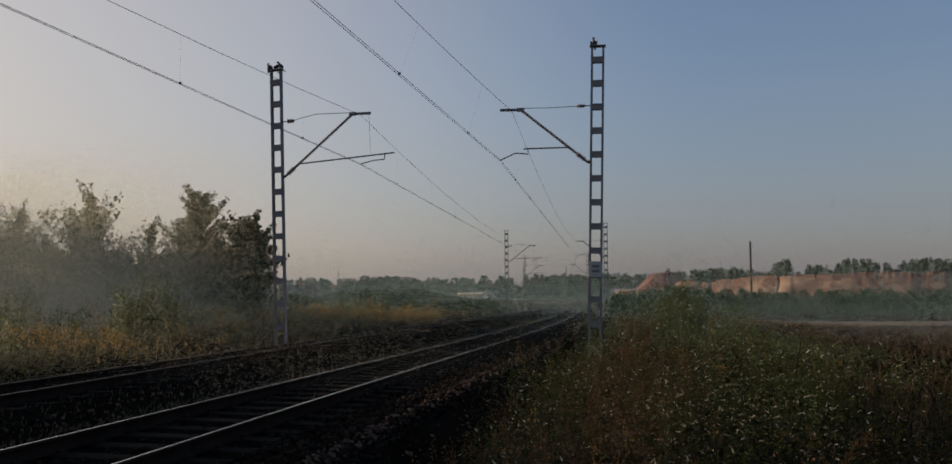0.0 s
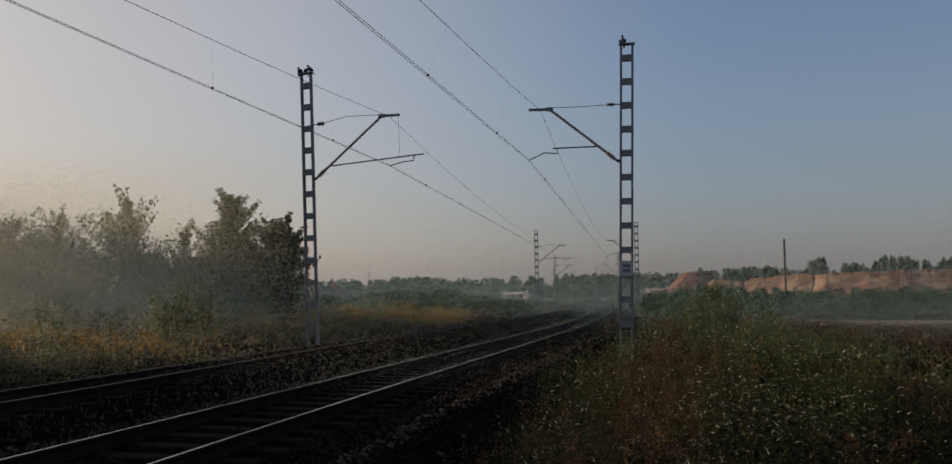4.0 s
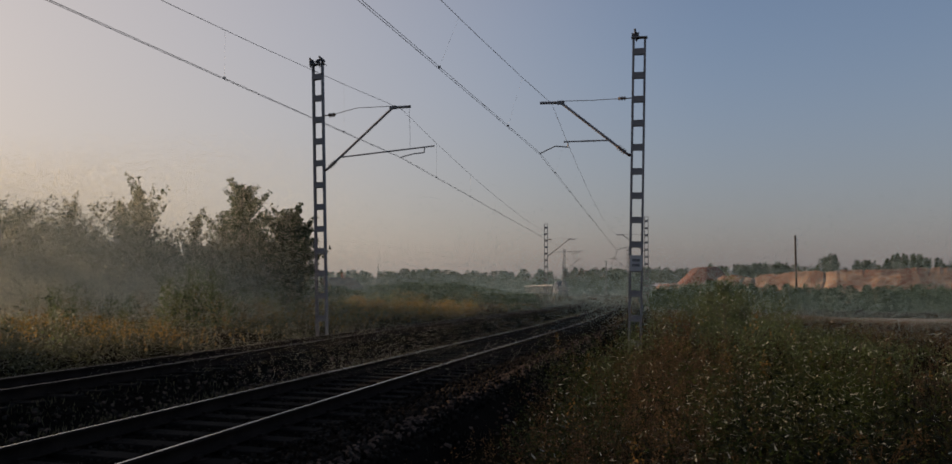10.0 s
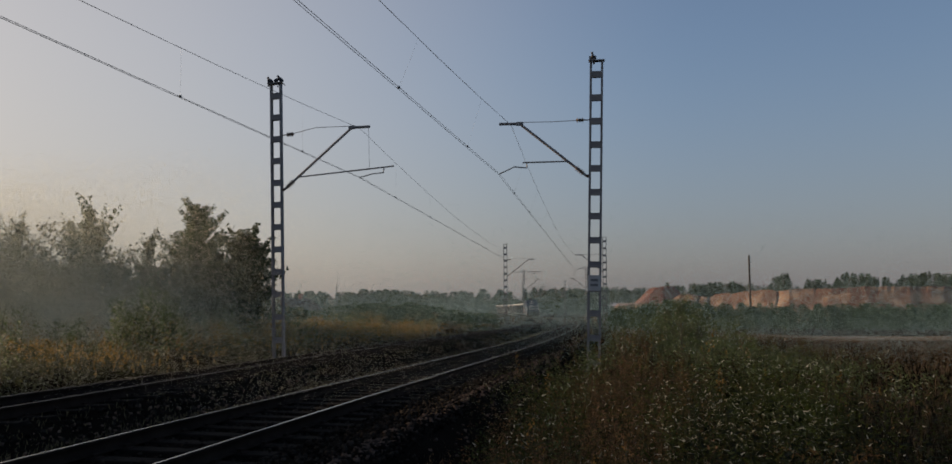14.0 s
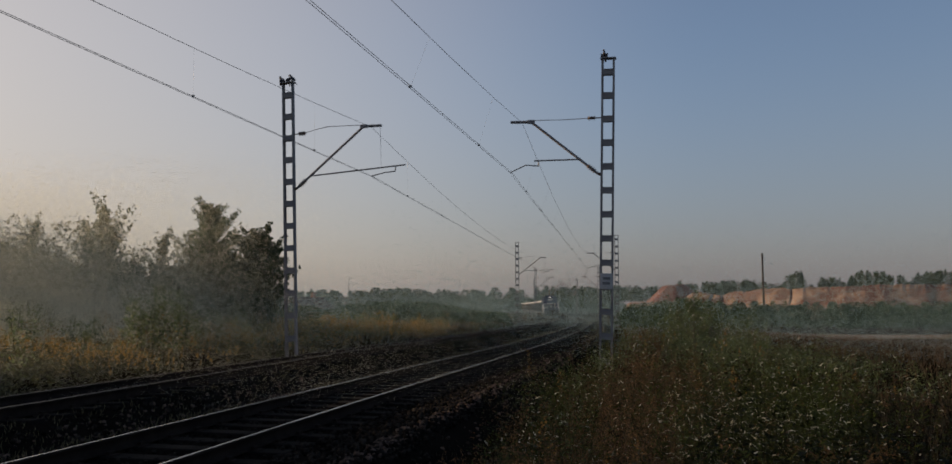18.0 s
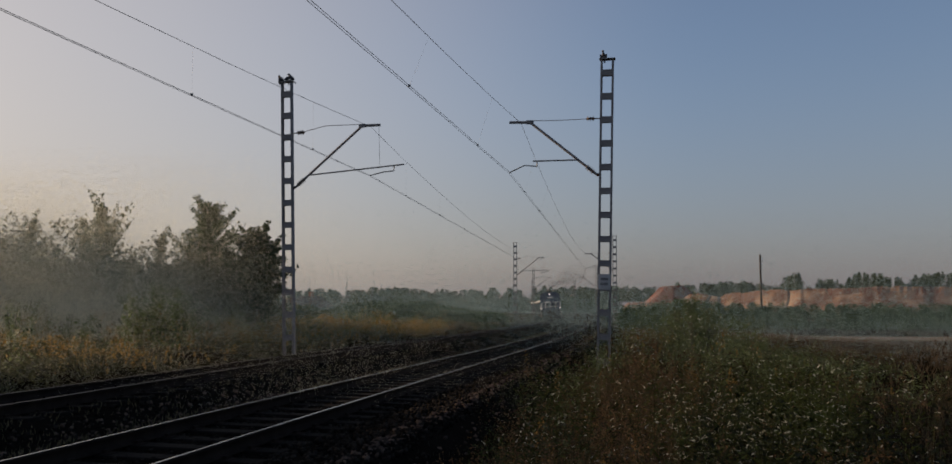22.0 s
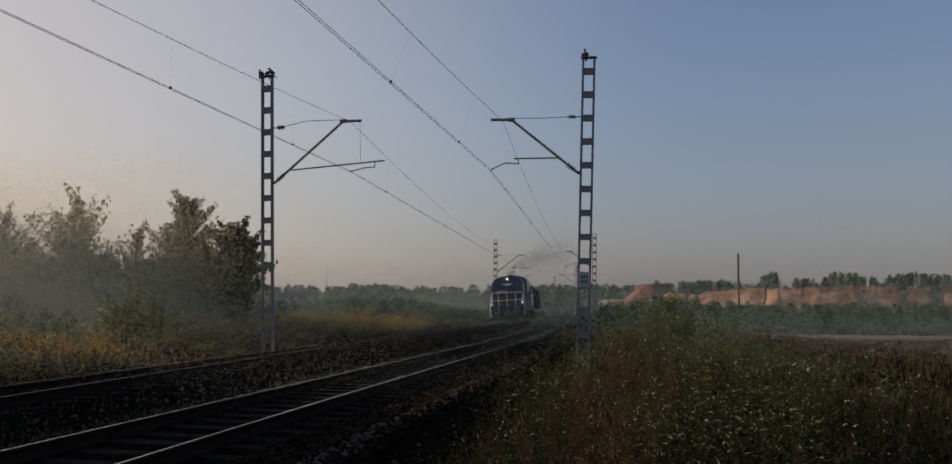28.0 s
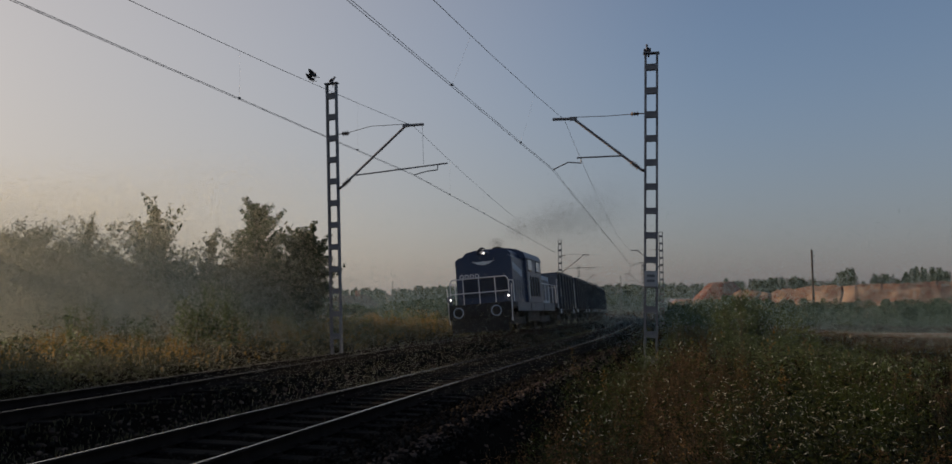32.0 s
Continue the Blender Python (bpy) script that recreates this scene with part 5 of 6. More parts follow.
def make_house(x, y, z, w_, d_, h, label, roofmat, turn=0):
    H = tagged(empty("house", pose(x, y, z, 0, 0, turn)), label, "house", group="far houses")
    part("wall", box(B(), -w_ / 2, w_ / 2, -d_ / 2, d_ / 2, -1, h), M["plaster"], H)
    bm = B()
    hw, hd, rr = w_ / 2 + 0.5, d_ / 2 + 0.5, d_ * 0.42
    v = [bm.verts.new(p) for p in ((-hw, -hd, h), (hw, -hd, h), (hw, hd, h), (-hw, hd, h), (-hw, 0, h + rr), (hw, 0, h + rr))]
    for f in ((0, 1, 5, 4), (2, 3, 4, 5), (0, 4, 3), (1, 2, 5), (3, 2, 1, 0)):
        bm.faces.new([v[i] for i in f])
    roof_ = part("roof", bm, roofmat, H)
    part("chimney", box(B(), 0.8, 1.5, -0.3, 0.3, h + rr - 0.8, h + rr + 0.9), M["roof"], roof_)
    for k in (-1, 1):
        bm = B()
        box(bm, k * w_ * 0.25 - 0.6, k * w_ * 0.25 + 0.6, -d_ / 2 - 0.03, -d_ / 2 + 0.02, h * 0.35, h * 0.75)
        wd = part("window", bm, M["white"], H)
        bm = B()
        box(bm, k * w_ * 0.25 - 0.5, k * w_ * 0.25 + 0.5, -d_ / 2 - 0.04, -d_ / 2 - 0.031, h * 0.38, h * 0.72)
        part("pane", bm, M["glass"], wd)


for px_, D, w_, d_, z, h, turn, rm, lab in ((492, 150, 8, 8.4, -1.6, 1.9, 62, "darkroof", "low house with a dark brown gable roof behind goldenrod"),
                                      (503, 300, 4.5, 7, -0.8, 3.4, 0, "plate", "small pale house with a grey roof among far trees"),
                                      (587, 330, 15, 5, -0.9, 1.0, 0, "plate", "long low shed with a pale grey roof among far trees"),
                                      (915, 545, 30, 14, -0.9, 11.0, 0, "roof", "large building with a dull red roof above far woods")):
    x, y = at_bearing(px_, D)
    make_house(x, y, z, w_, d_, h, lab, M[rm], turn)


def make_tower(u, D, H):
    x, y = at_bearing(u, D)
    T = tagged(empty("radio_mast", Matrix.Translation((x, y, gz(x, y)))), "thin grey radio mast above far trees", "radio mast", group="radio masts")
    for k in range(3):
        a = k * 2.094
        part("leg", bar(B(), (math.cos(a) * 0.6, math.sin(a) * 0.6, 0), (math.cos(a) * 0.2, math.sin(a) * 0.2, H), 0.08, 5), M["zinc"], T)
    for k in range(int(H / 2)):
        z = 1 + 2 * k
        r = 0.6 - 0.4 * z / H
        part("brace", pipe(B(), [(math.cos(a) * r, math.sin(a) * r, z) for a in (0, 2.094, 4.189, 6.283)], 0.05, 4), M["zinc"], T)


make_tower(557, 420, 16.5)
make_tower(599, 425, 13.5)


# ---- birds ----
def make_bird(label):
    b = tagged(empty("bird"), label, "bird", group="birds on the masts")
    small = Matrix.Scale(0.78, 4)
    bm = B()
    bmesh.ops.create_icosphere(bm, subdivisions=2, radius=1.0, matrix=Matrix.Rotation(radians(-35), 4, "Y") @ Matrix.Diagonal((0.16, 0.075, 0.08, 1)))
    bmesh.ops.translate(bm, vec=(0, 0, 0.15), verts=bm.verts[:])
    part("body", bm, M["bird"], b, smooth=True)
    bm = B()
    bmesh.ops.create_icosphere(bm, subdivisions=2, radius=0.055, matrix=Matrix.Translation((0.13, 0, 0.29)))
    h = part("head", bm, M["bird"], b, smooth=True)
    part("beak", bar(B(), (0.17, 0, 0.285), (0.225, 0, 0.27), 0.014, 5, 0.002), M["drystalk"], h)
    part("tail", box(B(), -0.27, -0.09, -0.035, 0.035, -0.012, 0.012, 0.008, m=Matrix.Translation((-0.0, 0, 0.06)) @ Matrix.Rotation(radians(-38), 4, "Y")), M["bird"], b)
    for sg in (-1, 1):
        bm = B()
        pts = [(0.10, 0, 0), (0.07, 0.20, 0.01), (-0.02, 0.36, 0.0), (-0.10, 0.22, -0.005), (-0.14, 0.02, -0.01)]
        v1 = [bm.verts.new((x_, sg * y_, z_ + 0.008)) for x_, y_, z_ in pts]
        v2 = [bm.verts.new((x_, sg * y_, z_ - 0.008)) for x_, y_, z_ in pts]
        bm.faces.new(v1)
        bm.faces.new(v2[::-1])
        for i in range(5):
            j = (i + 1) % 5
            bm.faces.new((v1[i], v2[i], v2[j], v1[j]))
        bmesh.ops.recalc_face_normals(bm, faces=bm.faces[:])
        wg = part("wing", bm, M["bird"], b)
        wg["side"] = sg
    for sg in (-1, 1):
        part("leg", bar(B(), (0.0, sg * 0.03, 0.0), (0.0, sg * 0.03, 0.10), 0.008, 4), M["drystalk"], b)
    for o in b.children_recursive:
        o.data.transform(small)
    return b


def folded(sg):
    return Matrix.Translation((0.03, sg * 0.045, 0.14)) @ Matrix.Rotation(radians(-35), 4, "Y") @ Matrix.Rotation(sg * radians(78), 4, "Z") @ Matrix.Rotation(sg * radians(-60), 4, "X")


def spread(sg, lift):
    return Matrix.Translation((0.02, sg * 0.04, 0.15)) @ Matrix.Rotation(sg * radians(lift), 4, "X")


left_top = mast_pose(LEFT_MASTS[0][0], LEFT_MASTS[0][1], 1, LEFT_MASTS[0][2])
right_top = mast_pose(RIGHT_MASTS[0][0], RIGHT_MASTS[0][1], -1, RIGHT_MASTS[0][2])
birds = [make_bird(lab) for lab in ("grey pigeon that takes off from a mast's cap", "grey pigeon that takes off from a mast's cap", "grey pigeon perched on a mast's cap", "grey pigeon perched on a mast's cap")]
perch = [left_top @ Matrix.Translation((-0.22, 0, 9.655)), left_top @ Matrix.Translation((0.18, 0, 9.655)), right_top @ Matrix.Translation((0.12, 0, 9.815)), left_top @ Matrix.Translation((0.0, 0.02, 9.655))]
perch = [Matrix.Translation(m.translation) @ Matrix.Rotation(radians(a), 4, "Z") for m, a in zip(perch, (160, 200, 250, 20))]
for b, m in zip(birds, perch):
    b.matrix_world = m
    for o in b.children:
        if o.name.startswith("wing"):
            o.matrix_basis = folded(o["side"])


# ---- train ----
SPEED, START = 8.27, 296.0


def ride(ahead, wheelbase):
    """Poses of a vehicle whose middle trails the train's front by that much."""
    rows = []
    for i in range(65):
        t = i * 0.5
        s = START - SPEED * t + ahead
        a, b = track_pose(s - wheelbase / 2).translation, track_pose(s + wheelbase / 2).translation
        f = a - b
        turn = Matrix.Rotation(math.atan2(f.y, f.x), 4, "Z") @ Matrix.Rotation(-math.asin(f.z / f.length), 4, "Y") @ Matrix.Rotation(float(far_cant(s)), 4, "X")
        rows.append((t, Matrix.Translation((a + b) / 2) @ turn))
    return rows


def make_bogie(parent, x, axles, r, long, name="bogie"):
    bg_ = part(name, box(B(), x - 0.25, x + 0.25, -0.98, 0.98, r - 0.05, r + 0.3, 0.03), M["under"], parent)
    for yy in (-1.10, 0.98):
        part("side_frame", box(B(), x - long / 2, x + long / 2, yy, yy + 0.12, r - 0.12, r + 0.22, 0.03), M["under"], bg_)
    for ax in axles:
        bm = B()
        disc(bm, (0, 0, 0), (0, 1, 0), 0.08, 1.9, 10)
        for yy in (-0.72, 0.72):
            disc(bm, (0, yy, 0), (0, 1, 0), r, 0.13, 24)
            disc(bm, (0, yy * 0.93, 0), (0, 1, 0), r + 0.025, 0.03, 24)
            for k in range(5):
                a = k * 1.2566
                bar(bm, (math.cos(a) * r * 0.3, yy * 1.1, math.sin(a) * r * 0.3), (math.cos(a) * r * 0.85, yy * 1.1, math.sin(a) * r * 0.85), 0.03, 4)
        w = part("wheelset", bm, M["under"], bg_)
        w.location = (ax, 0, r)
        wheels.append((w, ax, r))
        for yy in (-1.13, 1.13):
            bm = B()
            box(bm, ax - 0.14, ax + 0.14, min(yy, yy * 0.94), max(yy, yy * 0.94), r - 0.14, r + 0.16, 0.03)
            part("axle_box", bm, M["under"], bg_)
    return bg_


def make_buffer(parent, x, sgn, z=1.05):
    for yy in (-0.875, 0.875):
        bm = B()
        bar(bm, (x - sgn * 0.55, yy, z), (x - sgn * 0.18, yy, z), 0.11, 12)
        bar(bm, (x - sgn * 0.2, yy, z), (x - sgn * 0.05, yy, z), 0.075, 10)
        b = part("buffer", bm, M["under"], parent)
        bm = B()
        disc(bm, (x - sgn * 0.03, yy, z), (sgn, 0, 0), 0.24, 0.05, 20, 0.22)
        part("buffer_head", bm, M["under"], b)
        bm = B()
        pipe(bm, [(x, yy + 0.222 * math.cos(a), z + 0.222 * math.sin(a)) for a in np.linspace(0, 2 * math.pi, 21)], 0.026, 5)
        part("rim", bm, M["lightblue"], b, "pale worn rim")


wheels = []


def hull(bm, xs_, profile):
    """A body of one cross-section (y, z), closed at both ends."""
    rings = []
    for x in xs_:
        rings.append([bm.verts.new((x, y, z)) for y, z in profile])
    for a, b in zip(rings, rings[1:]):
        for i in range(len(a)):
            j = (i + 1) % len(a)
            bm.faces.new((a[i], a[j], b[j], b[i]))
    bm.faces.new(rings[0][::-1])
    bm.faces.new(rings[-1])
    bmesh.ops.recalc_face_normals(bm, faces=bm.faces[:])
    return bm


def hood_profile(w, z0, z1, arch, n=6):
    p = [(-w, z0)]
    for i in range(n + 1):
        a = math.pi * (1 - i / n)
        p.append((w * math.cos(a) if 0 < i < n else (-w if i == 0 else w), z1 + arch * math.sin(a) ** 0.8 if 0 < i < n else z1))
    p.append((w, z0))
    return p


def make_loco():
    L = tagged(empty("diesel_locomotive"), "dark blue diesel shunting locomotive with white handrails and lit headlamps", "locomotive")
    # frame and platform
    bm = B()
    box(bm, -6.6, 6.6, -1.45, 1.45, 1.18, 1.42, 0.03)
    part("platform", bm, M["under"], L)
    for sgn in (-1, 1):
        bm = B()
        box(bm, sgn * 6.6 - 0.06, sgn * 6.6 + 0.06, -1.45, 1.45, 0.75, 1.42, 0.02)
        part("buffer_beam", bm, M["under"], L)
        make_buffer(L, sgn * 7.1, sgn)
        bm = B()
        box(bm, sgn * 6.8 - 0.14, sgn * 6.8 + 0.14, -0.08, 0.08, 0.9, 1.1, 0.03)
        pipe(bm, [(sgn * 6.9, 0, 1.0), (sgn * 6.98, 0, 0.8), (sgn * 6.9, 0, 0.6)], 0.03)
        part("coupling", bm, M["under"], L)
        # full-width dark plate, added to fill the dark space under the beam
        bm = B()
        box(bm, sgn * 6.75 - 0.03, sgn * 6.75 + 0.03, -1.32, 1.32, 0.14, 0.74, 0.02)
        for yy in (-0.7, 0.7):
            box(bm, min(sgn * 6.2, sgn * 6.75), max(sgn * 6.2, sgn * 6.75), yy - 0.04, yy + 0.04, 0.4, 0.75, 0.01)
        part("rail_guard", bm, M["under"], L, "dark plate added to fill the dark space above the rails")
        for yy in (-0.45, 0.45):
            bm = B()
            pipe(bm, [(sgn * 6.66, yy, 0.92), (sgn * 6.84, yy, 0.86), (sgn * 6.88, yy, 0.62), (sgn * 6.8, yy * 0.8, 0.5)], 0.03, 6)
            part("brake_hose", bm, M["under"], L)
    for x, ax in ((3.6, (2.35, 4.85)), (-3.6, (-4.85, -2.35))):
        make_bogie(L, x, ax, 0.5, 3.4)
    bm = B()
    box(bm, -1.6, 1.6, -1.2, 1.2, 0.45, 1.18, 0.08)
    part("fuel_tank", bm, M["under"], L)
    # skirt panels under the running board
    for yy in (-1.47, 1.47):
        for x0, x1 in ((5.2, 2.1), (1.9, -1.6), (-1.8, -5.2)):
            bm = B()
            box(bm, x1, x0, min(yy, yy * 0.985), max(yy, yy * 0.985), 0.98, 1.40, 0.01)
            part("skirt_panel", bm, M["skirt"], L, "grey-blue side skirt")
    # front hood
    front = part("front_hood", hull(B(), (2.6, 3.4, 5.0, 5.45), hood_profile(1.36, 1.42, 3.52, 0.22)), M["navy"], L, "dark navy front hood")
    bm = B()
    box(bm, 5.452, 5.475, -1.05, 1.05, 1.75, 2.62, 0.008)
    part("radiator_grille", bm, M["under"], front)
    bm = B()
    for i in range(9):
        z = 1.80 + i * 0.09
        box(bm, 5.475, 5.492, -1.0, 1.0, z, z + 0.035)
    part("grille_slat", bm, M["navy"], front)
    # pale wing emblem
    bm = B()
    v = [bm.verts.new((5.462, y, z)) for y, z in ((-0.55, 3.42), (-0.2, 3.39), (0, 3.41), (0.2, 3.39), (0.55, 3.42), (0.28, 3.28), (0.0, 3.22), (-0.28, 3.28))]
    f = bm.faces.new(v)
    r = bmesh.ops.extrude_face_region(bm, geom=[f])
    bmesh.ops.translate(bm, vec=(0.012, 0, 0), verts=[e for e in r["geom"] if isinstance(e, bmesh.types.BMVert)])
    bmesh.ops.recalc_face_normals(bm, faces=bm.faces[:])
    part("wing_emblem", bm, M["white"], front, "pale wing-shaped emblem")
    # row of small plates on the hood front
    for k in range(4):
        bm = B()
        pipe(bm, [(6.52, -0.78 + k * 0.24 + 0.085 * math.cos(a), 2.67 + 0.085 * math.sin(a)) for a in np.linspace(0, 2 * math.pi, 15)], 0.022, 5)
        part("lamp_ring", bm, M["white"], L)
    # headlamp on top
    bm = B()
    disc(bm, (5.0, 0, 3.80), (1, 0, 0), 0.20, 0.06, 20)
    bmesh.ops.create_cone(bm, cap_ends=False, segments=24, radius1=0.22, radius2=0.26, depth=0.34, matrix=Matrix.Translation((5.30, 0, 3.80)) @ Matrix.Rotation(math.pi / 2, 4, "Y"))
    box(bm, 5.15, 5.40, -0.12, 0.12, 3.55, 3.68)
    hl = part("headlamp", bm, M["navy"], L)
    bm = B()
    disc(bm, (5.07, 0, 3.80), (1, 0, 0), 0.075, 0.03, 20)
    part("lens", bm, M["lamp"], hl, "lit headlamp lens")
    bm = B()
    bmesh.ops.create_cone(bm, cap_ends=False, segments=24, radius1=0.09, radius2=0.11, depth=0.42, matrix=Matrix.Translation((5.28, 0, 3.80)) @ Matrix.Rotation(math.pi / 2, 4, "Y"))
    part("reflector", bm, M["zinc"], hl, "dull metal reflector")
    bm = B()
    bmesh.ops.create_cone(bm, cap_ends=False, segments=24, radius1=0.262, radius2=0.262, depth=0.05, matrix=Matrix.Translation((5.47, 0, 3.80)) @ Matrix.Rotation(math.pi / 2, 4, "Y"))
    part("rim", bm, M["zinc"], hl)
    for yy in (-1.36, 1.36):
        bm = B()
        disc(bm, (6.54, yy, 1.68), (1, 0, 0), 0.12, 0.04, 16)
        bmesh.ops.create_cone(bm, cap_ends=False, segments=20, radius1=0.13, radius2=0.15, depth=0.22, matrix=Matrix.Translation((6.64, yy, 1.68)) @ Matrix.Rotation(math.pi / 2, 4, "Y"))
        box(bm, 6.52, 6.62, yy - 0.05, yy + 0.05, 1.42, 1.58)
        lm_ = part("marker_lamp", bm, M["navy"], L)
        bm = B()
        disc(bm, (6.60, yy, 1.68), (1, 0, 0), 0.05, 0.02, 16)
        part("lens", bm, M["lamp"], lm_, "lit marker lens")
    # cab
    cabm = hull(B(), (-1.3, 2.65), hood_profile(1.50, 1.42, 3.62, 0.55, 8))
    cab = part("cab", cabm, M["navy"], L, "dark navy cab with rounded roof")
    bm = hull(B(), (-1.42, 2.9), [(y * 1.02, z + 0.02) for y, z in hood_profile(1.50, 3.58, 3.63, 0.57, 8)])
    part("cab_roof", bm, M["navy"], cab)
    for sgn in (-1, 1):
        for x0, x1 in ((1.35, 2.35), (-0.75, 0.15)):
            bm = B()
            y0 = sgn * 1.505
            box(bm, x0 - 0.05, x1 + 0.05, min(y0, y0 + sgn * 0.02), max(y0, y0 + sgn * 0.02), 2.98, 3.60, 0.01)
            wf = part("window_frame", bm, M["under"], cab)
            bm = B()
            box(bm, x0, x1, min(y0, y0 + sgn * 0.026), max(y0, y0 + sgn * 0.026), 3.03, 3.55)
            part("pane", bm, M["cabpane"], wf)
        for q in range(4):                  # dark slots of the side grille
            bm = B()
            x0 = -0.55 + q * 0.72
            box(bm, x0, x0 + 0.46, min(y0, y0 + sgn * 0.018), max(y0, y0 + sgn * 0.018), 1.72, 2.72, 0.008)
            part("side_grille", bm, M["under"], cab, "dark grille panel")
        bm = B()
        pipe(bm, [(2.5, sgn * 1.56, 1.6), (2.5, sgn * 1.58, 2.9)], 0.02, 5)
        part("grab_rail", bm, M["white"], cab)
        # front cab panes look out over the hood's shoulders
        bm = B()
        yy = sgn * 1.12
        box(bm, 2.652, 2.672, yy - 0.26, yy + 0.26, 3.52, 3.86, 0.005)
        wf = part("window_frame", bm, M["under"], cab)
        bm = B()
        box(bm, 2.672, 2.68, yy - 0.22, yy + 0.22, 3.56, 3.82)
        part("pane", bm, M["cabpane"], wf)
        # pale slanted stripe wrapping the shoulder of the hood
        bm = B()
        y0 = sgn * 1.362
        v = [bm.verts.new((x, y0, z)) for x, z in ((5.3, 3.30), (3.2, 2.95), (3.2, 2.62), (5.3, 2.97))]
        f = bm.faces.new(v)
        r = bmesh.ops.extrude_face_region(bm, geom=[f])
        bmesh.ops.translate(bm, vec=(0, sgn * 0.008, 0), verts=[e for e in r["geom"] if isinstance(e, bmesh.types.BMVert)])
        bmesh.ops.recalc_face_normals(bm, faces=bm.faces[:])
        part("stripe", bm, M["lightblue"], front, "pale blue slanted stripe")
        for i in range(4):
            bm = B()
            x0 = 3.0 + i * 0.56
            y0 = sgn * 1.362
            box(bm, x0, x0 + 0.46, min(y0, y0 + sgn * 0.02), max(y0, y0 + sgn * 0.02), 1.6, 2.5, 0.01)
            hd = part("hood_door", bm, M["doorblue"], front, "blue louvred door lightened for haze and sky sheen")
            bm = B()
            for q in range(9):
                z = 1.72 + q * 0.085
                box(bm, x0 + 0.06, x0 + 0.40, min(y0 + sgn * 0.02, y0 + sgn * 0.032), max(y0 + sgn * 0.02, y0 + sgn * 0.032), z, z + 0.04)
            part("louvre", bm, M["navy"], hd)
            bm = B()
            bar(bm, (x0 + 0.43, y0 + sgn * 0.045, 1.95), (x0 + 0.43, y0 + sgn * 0.045, 2.2), 0.014, 5)
            part("handle", bm, M["zinc"], hd)
    # raised engine roof between the hood's front and the cab
    bm = hull(B(), (2.6, 4.7), hood_profile(1.18, 3.5, 3.78, 0.26))
    part("engine_roof", bm, M["navy"], front)
    # exhaust
    bm = B()
    box(bm, 2.0, 2.5, -0.22, 0.22, 4.1, 4.32, 0.03)
    part("exhaust_stack", bm, M["under"], L)
    # rear hood
    rear = part("rear_hood", hull(B(), (-6.1, -1.3), hood_profile(1.05, 1.42, 3.0, 0.14)), M["lightblue"], L, "pale grey-blue rear hood")
    for sgn in (-1, 1):
        for i in range(6):
            bm = B()
            x0 = -5.8 + i * 0.74
            y0 = sgn * 1.052
            box(bm, x0, x0 + 0.64, min(y0, y0 + sgn * 0.02), max(y0, y0 + sgn * 0.02), 1.6, 2.8, 0.01)
            part("hood_door", bm, M["skirt"], rear)
    # handrails
    def rail(pts, posts=(), r=0.024):
        o = part("handrail", pipe(B(), pts, r, 6), M["white"], L, "white tubular handrail")
        for p in posts:
            part("post", bar(B(), (p[0], p[1], 1.42), p, r, 6), M["white"], o)
    X = 6.5
    rail([(X, -1.38, 1.42), (X, -1.38, 2.42), (X, -1.25, 2.58), (X, 1.25, 2.58), (X, 1.38, 2.42), (X, 1.38, 1.42)],
         [(X, y, 2.58) for y in (-0.75, 0.0, 0.75)])
    rail([(X, -1.38, 1.92), (X, 1.38, 1.92)])
    for sgn in (-1, 1):
        rail([(X, sgn * 1.38, 2.40), (5.6, sgn * 1.40, 2.40)], [(5.6, sgn * 1.40, 2.40)])
        rail([(-6.5, sgn * 1.38, 1.42), (-6.5, sgn * 1.38, 2.4), (-6.2, sgn * 1.4, 2.5), (-1.5, sgn * 1.4, 2.5)],
             [(x, sgn * 1.4, 2.5) for x in (-5.2, -4.0, -2.8)])
        rail([(6.55, sgn * 1.46, 0.55), (6.55, sgn * 1.52, 2.2)])
        bm = B()
        for zz in (0.45, 0.8, 1.12):
            box(bm, 5.75, 6.35, min(sgn * 1.3, sgn * 1.52), max(sgn * 1.3, sgn * 1.52), zz, zz + 0.03)
        part("step", bm, M["under"], L)
    rail([(-6.5, -1.38, 2.4), (-6.5, 1.38, 2.4)], [(-6.5, y, 2.4) for y in (-0.5, 0.5)])
    return L


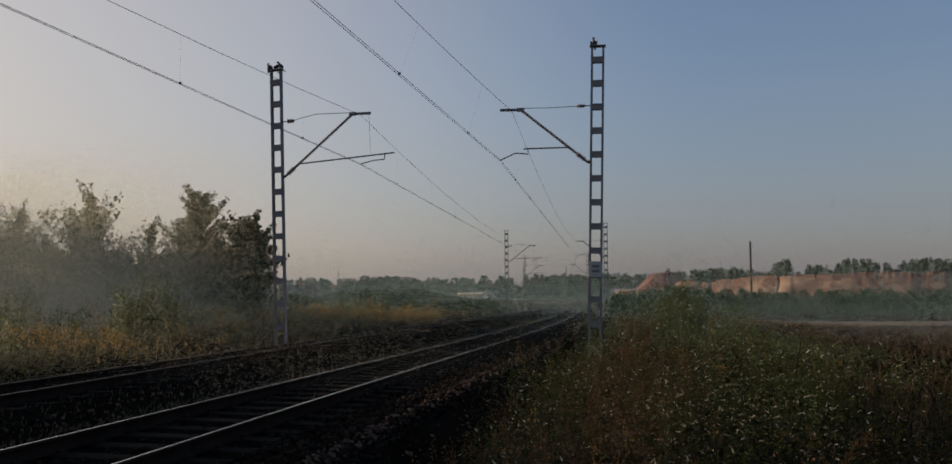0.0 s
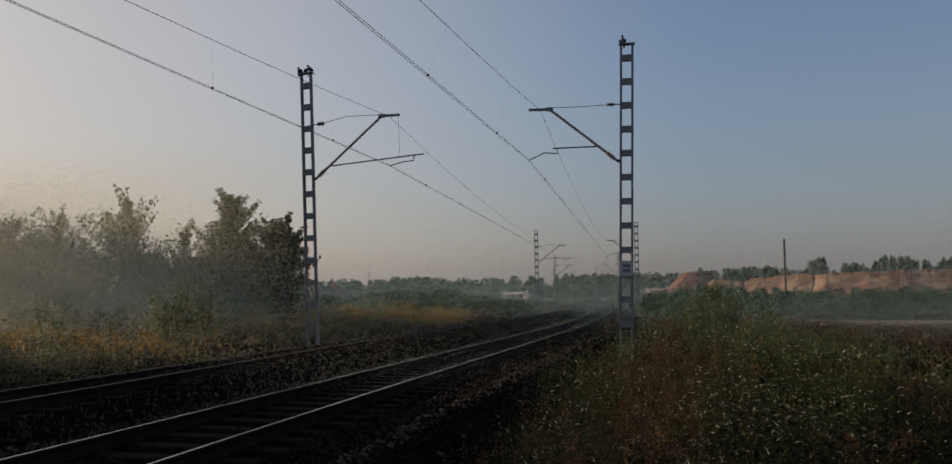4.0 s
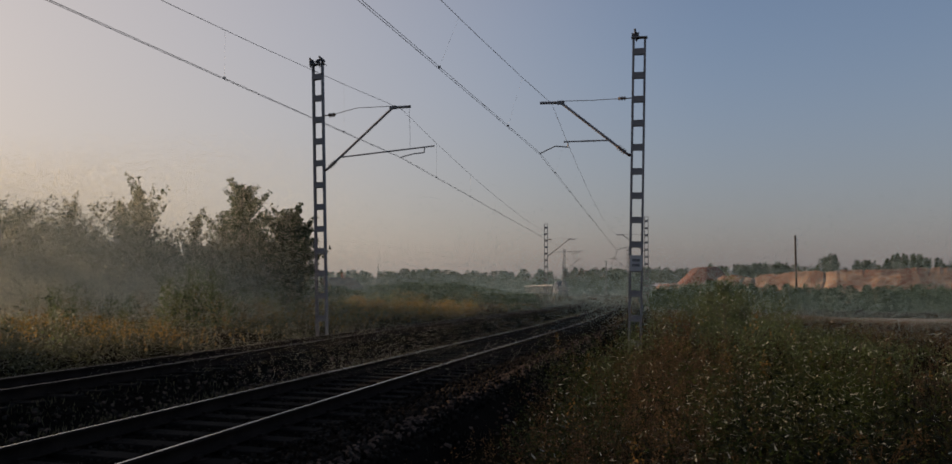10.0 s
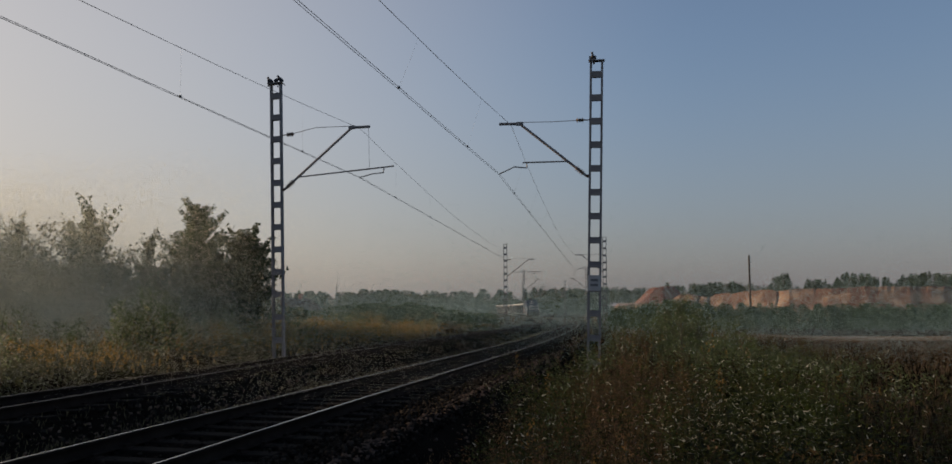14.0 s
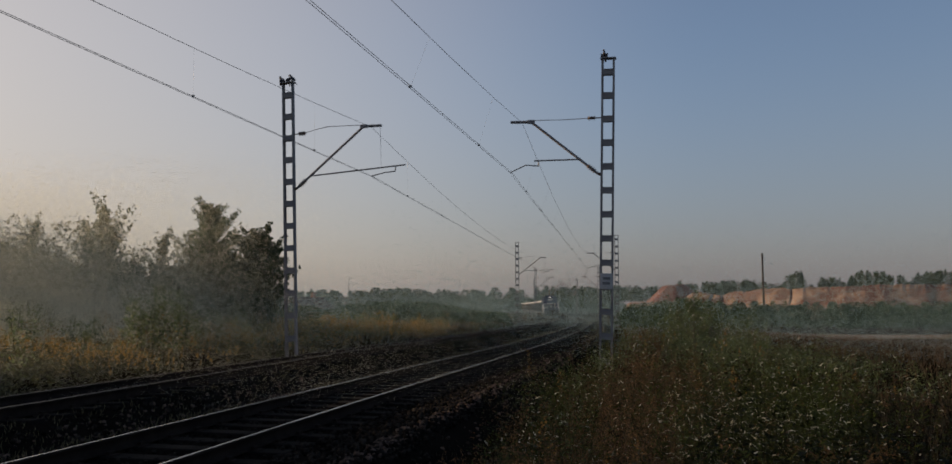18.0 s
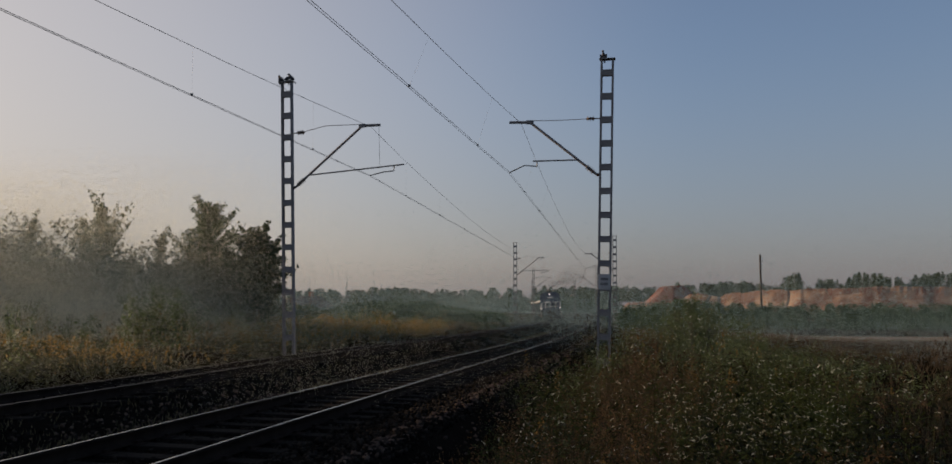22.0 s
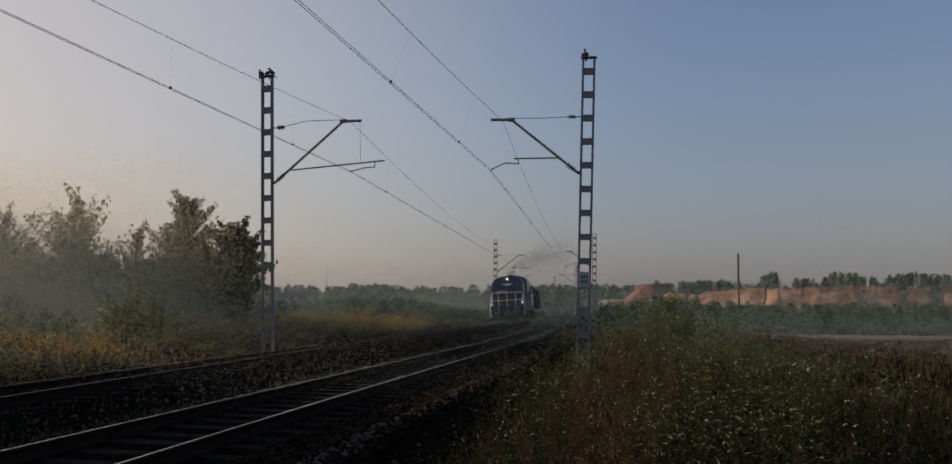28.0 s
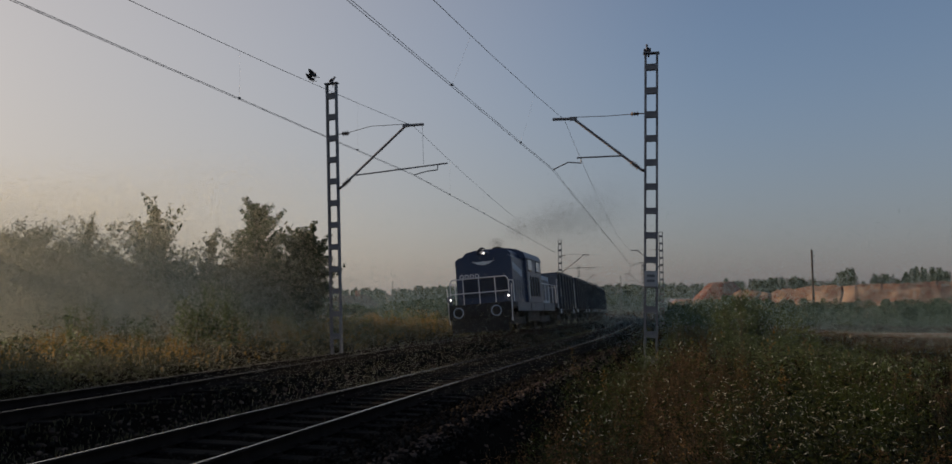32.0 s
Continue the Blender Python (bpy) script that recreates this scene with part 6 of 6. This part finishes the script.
def make_wagon():
    W = tagged(empty("coal_wagon"), "short dark blue-grey open wagon with ribbed sides, loaded with coal", "freight wagon", group="wagons of the train")
    half, top = 3.6, 3.42
    bm = B()
    box(bm, -half, half, -1.3, 1.3, 1.02, 1.28, 0.03)
    part("underframe", bm, M["under"], W)
    for sgn in (-1, 1):
        y = sgn * 1.38
        bm = B()
        box(bm, -half, half, min(y, y - sgn * 0.05), max(y, y - sgn * 0.05), 1.28, top, 0.01)
        side = part("side_wall", bm, M["wagon"] if sgn > 0 else M["under"], W)
        bm = B()
        # only this side gets the white band, painting sunlight on its upper edge
        if sgn < 0:
            box(bm, -half, half, y - 0.08, y, top - 0.2, top + 0.03, 0.015)
            part("top_rail", bm, M["white"], side, "white band that paints the sunlit upper edge")
        else:
            box(bm, -half, half, y, y + 0.08, top - 0.12, top + 0.03, 0.015)
            part("top_rail", bm, M["wagon"], side)
        for i in range(6):
            x = -half + 0.1 + i * (2 * half - 0.2) / 5
            bm = B()
            box(bm, x - 0.05, x + 0.05, min(y, y + sgn * 0.1), max(y, y + sgn * 0.1), 1.1, top - (0.46 if sgn < 0 else 0.13), 0.01)
            part("rib", bm, M["wagon"], side)
        bm = B()
        for k in range(3):
            box(bm, 2.4, 3.3 - k * 0.2, min(y, y + sgn * 0.006), max(y, y + sgn * 0.006), 2.3 - k * 0.2, 2.4 - k * 0.2)
        part("lettering_bar", bm, M["plate"], side)
        for x in (-3.2, 3.2):
            bm = B()
            box(bm, x - 0.30, x + 0.30, min(y, y + sgn * 0.02), max(y, y + sgn * 0.02), 0.84, 1.10, 0.005)
            part("label_plate", bm, M["lightblue"], side, "pale plate on the sole bar")
        x = sgn * half
        bm = B()
        box(bm, min(x, x - sgn * 0.05), max(x, x - sgn * 0.05), -1.36, 1.36, 1.28, top, 0.01)
        for yy in (-0.9, -0.3, 0.3, 0.9):
            box(bm, min(x, x + sgn * 0.07), max(x, x + sgn * 0.07), yy - 0.05, yy + 0.05, 1.1, top - 0.1)
        # lighter than the sides: the light between wagons is put into the paint
        part("end_wall", bm, M["skirt"], W, "end wall painted lighter for the bright gap between wagons")
        make_buffer(W, sgn * 4.55, sgn)
        for yy in (-1.3, 1.3):
            bm = B()
            pipe(bm, [(x + sgn * 0.04, yy, 1.15), (x + sgn * 0.16, yy, 1.2), (x + sgn * 0.16, yy, 2.9), (x + sgn * 0.04, yy, 2.95)], 0.022, 5)
            part("grab_rail", bm, M["white"], W)
        make_bogie(W, sgn * 2.5, (sgn * 2.5,), 0.5, 1.3, "axle_carrier")
    so = Soup()
    g = np.random.RandomState(9)
    nx, ny = 26, 10
    X, Y = np.meshgrid(np.linspace(-half + 0.07, half - 0.07, nx), np.linspace(-1.32, 1.32, ny))
    Z = top - 0.2 + 0.28 * np.cos(Y / 1.32 * 1.5) * (0.7 + 0.3 * np.sin(X * 1.6)) + g.uniform(-0.05, 0.05, X.shape)
    i = np.arange(nx * ny).reshape(ny, nx)
    so.mesh(np.stack([X, Y, Z], -1).reshape(-1, 3), np.stack([i[:-1, :-1], i[:-1, 1:], i[1:, 1:], i[1:, :-1]], -1).reshape(-1, 4))
    c = so.build("coal_load", M["coal"])
    c.parent = W
    return W


loco = make_loco()
wagons = [make_wagon()]
for i in range(7):
    wagons.append(copy_thing(wagons[0], Matrix.Identity(4)))


def make_smoke():
    sm = tagged(empty("smoke_plume"), "thin dark exhaust smoke drifting back from the locomotive", "smoke")
    g = np.random.RandomState(4)
    for k in range(9):                  # each puff is a loose cloud of soot flecks
        u = (k / 8) ** 0.8
        n = int(2200 + 9500 * u)
        r = 0.16 + 0.85 * u
        mid = np.array((2.2 - 9 * u, 4.6 * u + g.normal() * 0.4 * u, 4.5 + 2.0 * u ** 0.6 + g.normal() * 0.5 * u))
        so = Soup()
        leaves(so, g, mid + g.normal(size=(n, 3)) * np.array((1.6, 1.15, 0.95)) * r, 0.015, 0.8)
        puff = so.build("puff", M["smoke"])
        puff.parent = sm
    return sm


plume = make_smoke()


def motions():
    walk(loco, ride(7.1, 7.2))
    walk(plume, ride(7.1, 7.2))
    for k, w in enumerate(wagons):
        walk(w, ride(14.2 + 4.55 + 9.1 * k, 5.0))
    # two pigeons leave the mast at the end
    for k, (t0, end, turn) in enumerate(((31.55, (-0.42, -0.2, 0.02), 150), (31.65, (-0.70, -0.3, 0.10), 170))):
        b, p = birds[k], perch[k]
        up = Matrix.Translation(p.translation + Vector(end)) @ Matrix.Rotation(radians(turn), 4, "Z") @ Matrix.Rotation(radians(25), 4, "Y")
        mid = Matrix.Translation(p.translation + Vector(end) * 0.3) @ p.to_3x3().to_4x4()
        walk(b, [(0, p), (t0 - 0.3, p), (t0, p), (t0 + 0.2, mid), (32, up)])
        for o in b.children:
            if o.name.startswith("wing"):
                g_ = o["side"]
                walk(o, [(0, folded(g_)), (t0 - 0.2, folded(g_)), (t0 - 0.1, folded(g_).lerp(spread(g_, 10), 0.5)), (t0, spread(g_, 10)), (t0 + 0.13, spread(g_, 60)), (t0 + 0.26, spread(g_, -15)), (32, spread(g_, 35))])
    for o in list(bpy.data.objects):
        if o.name.split(".")[0] == "wheelset":
            r = o.location.z
            base = o.location.copy()
            n = 480
            walk(o, [(i / 15, Matrix.Translation(base) @ Matrix.Rotation(i / 15 * SPEED / r, 4, "Y")) for i in range(n + 1)])


motions()
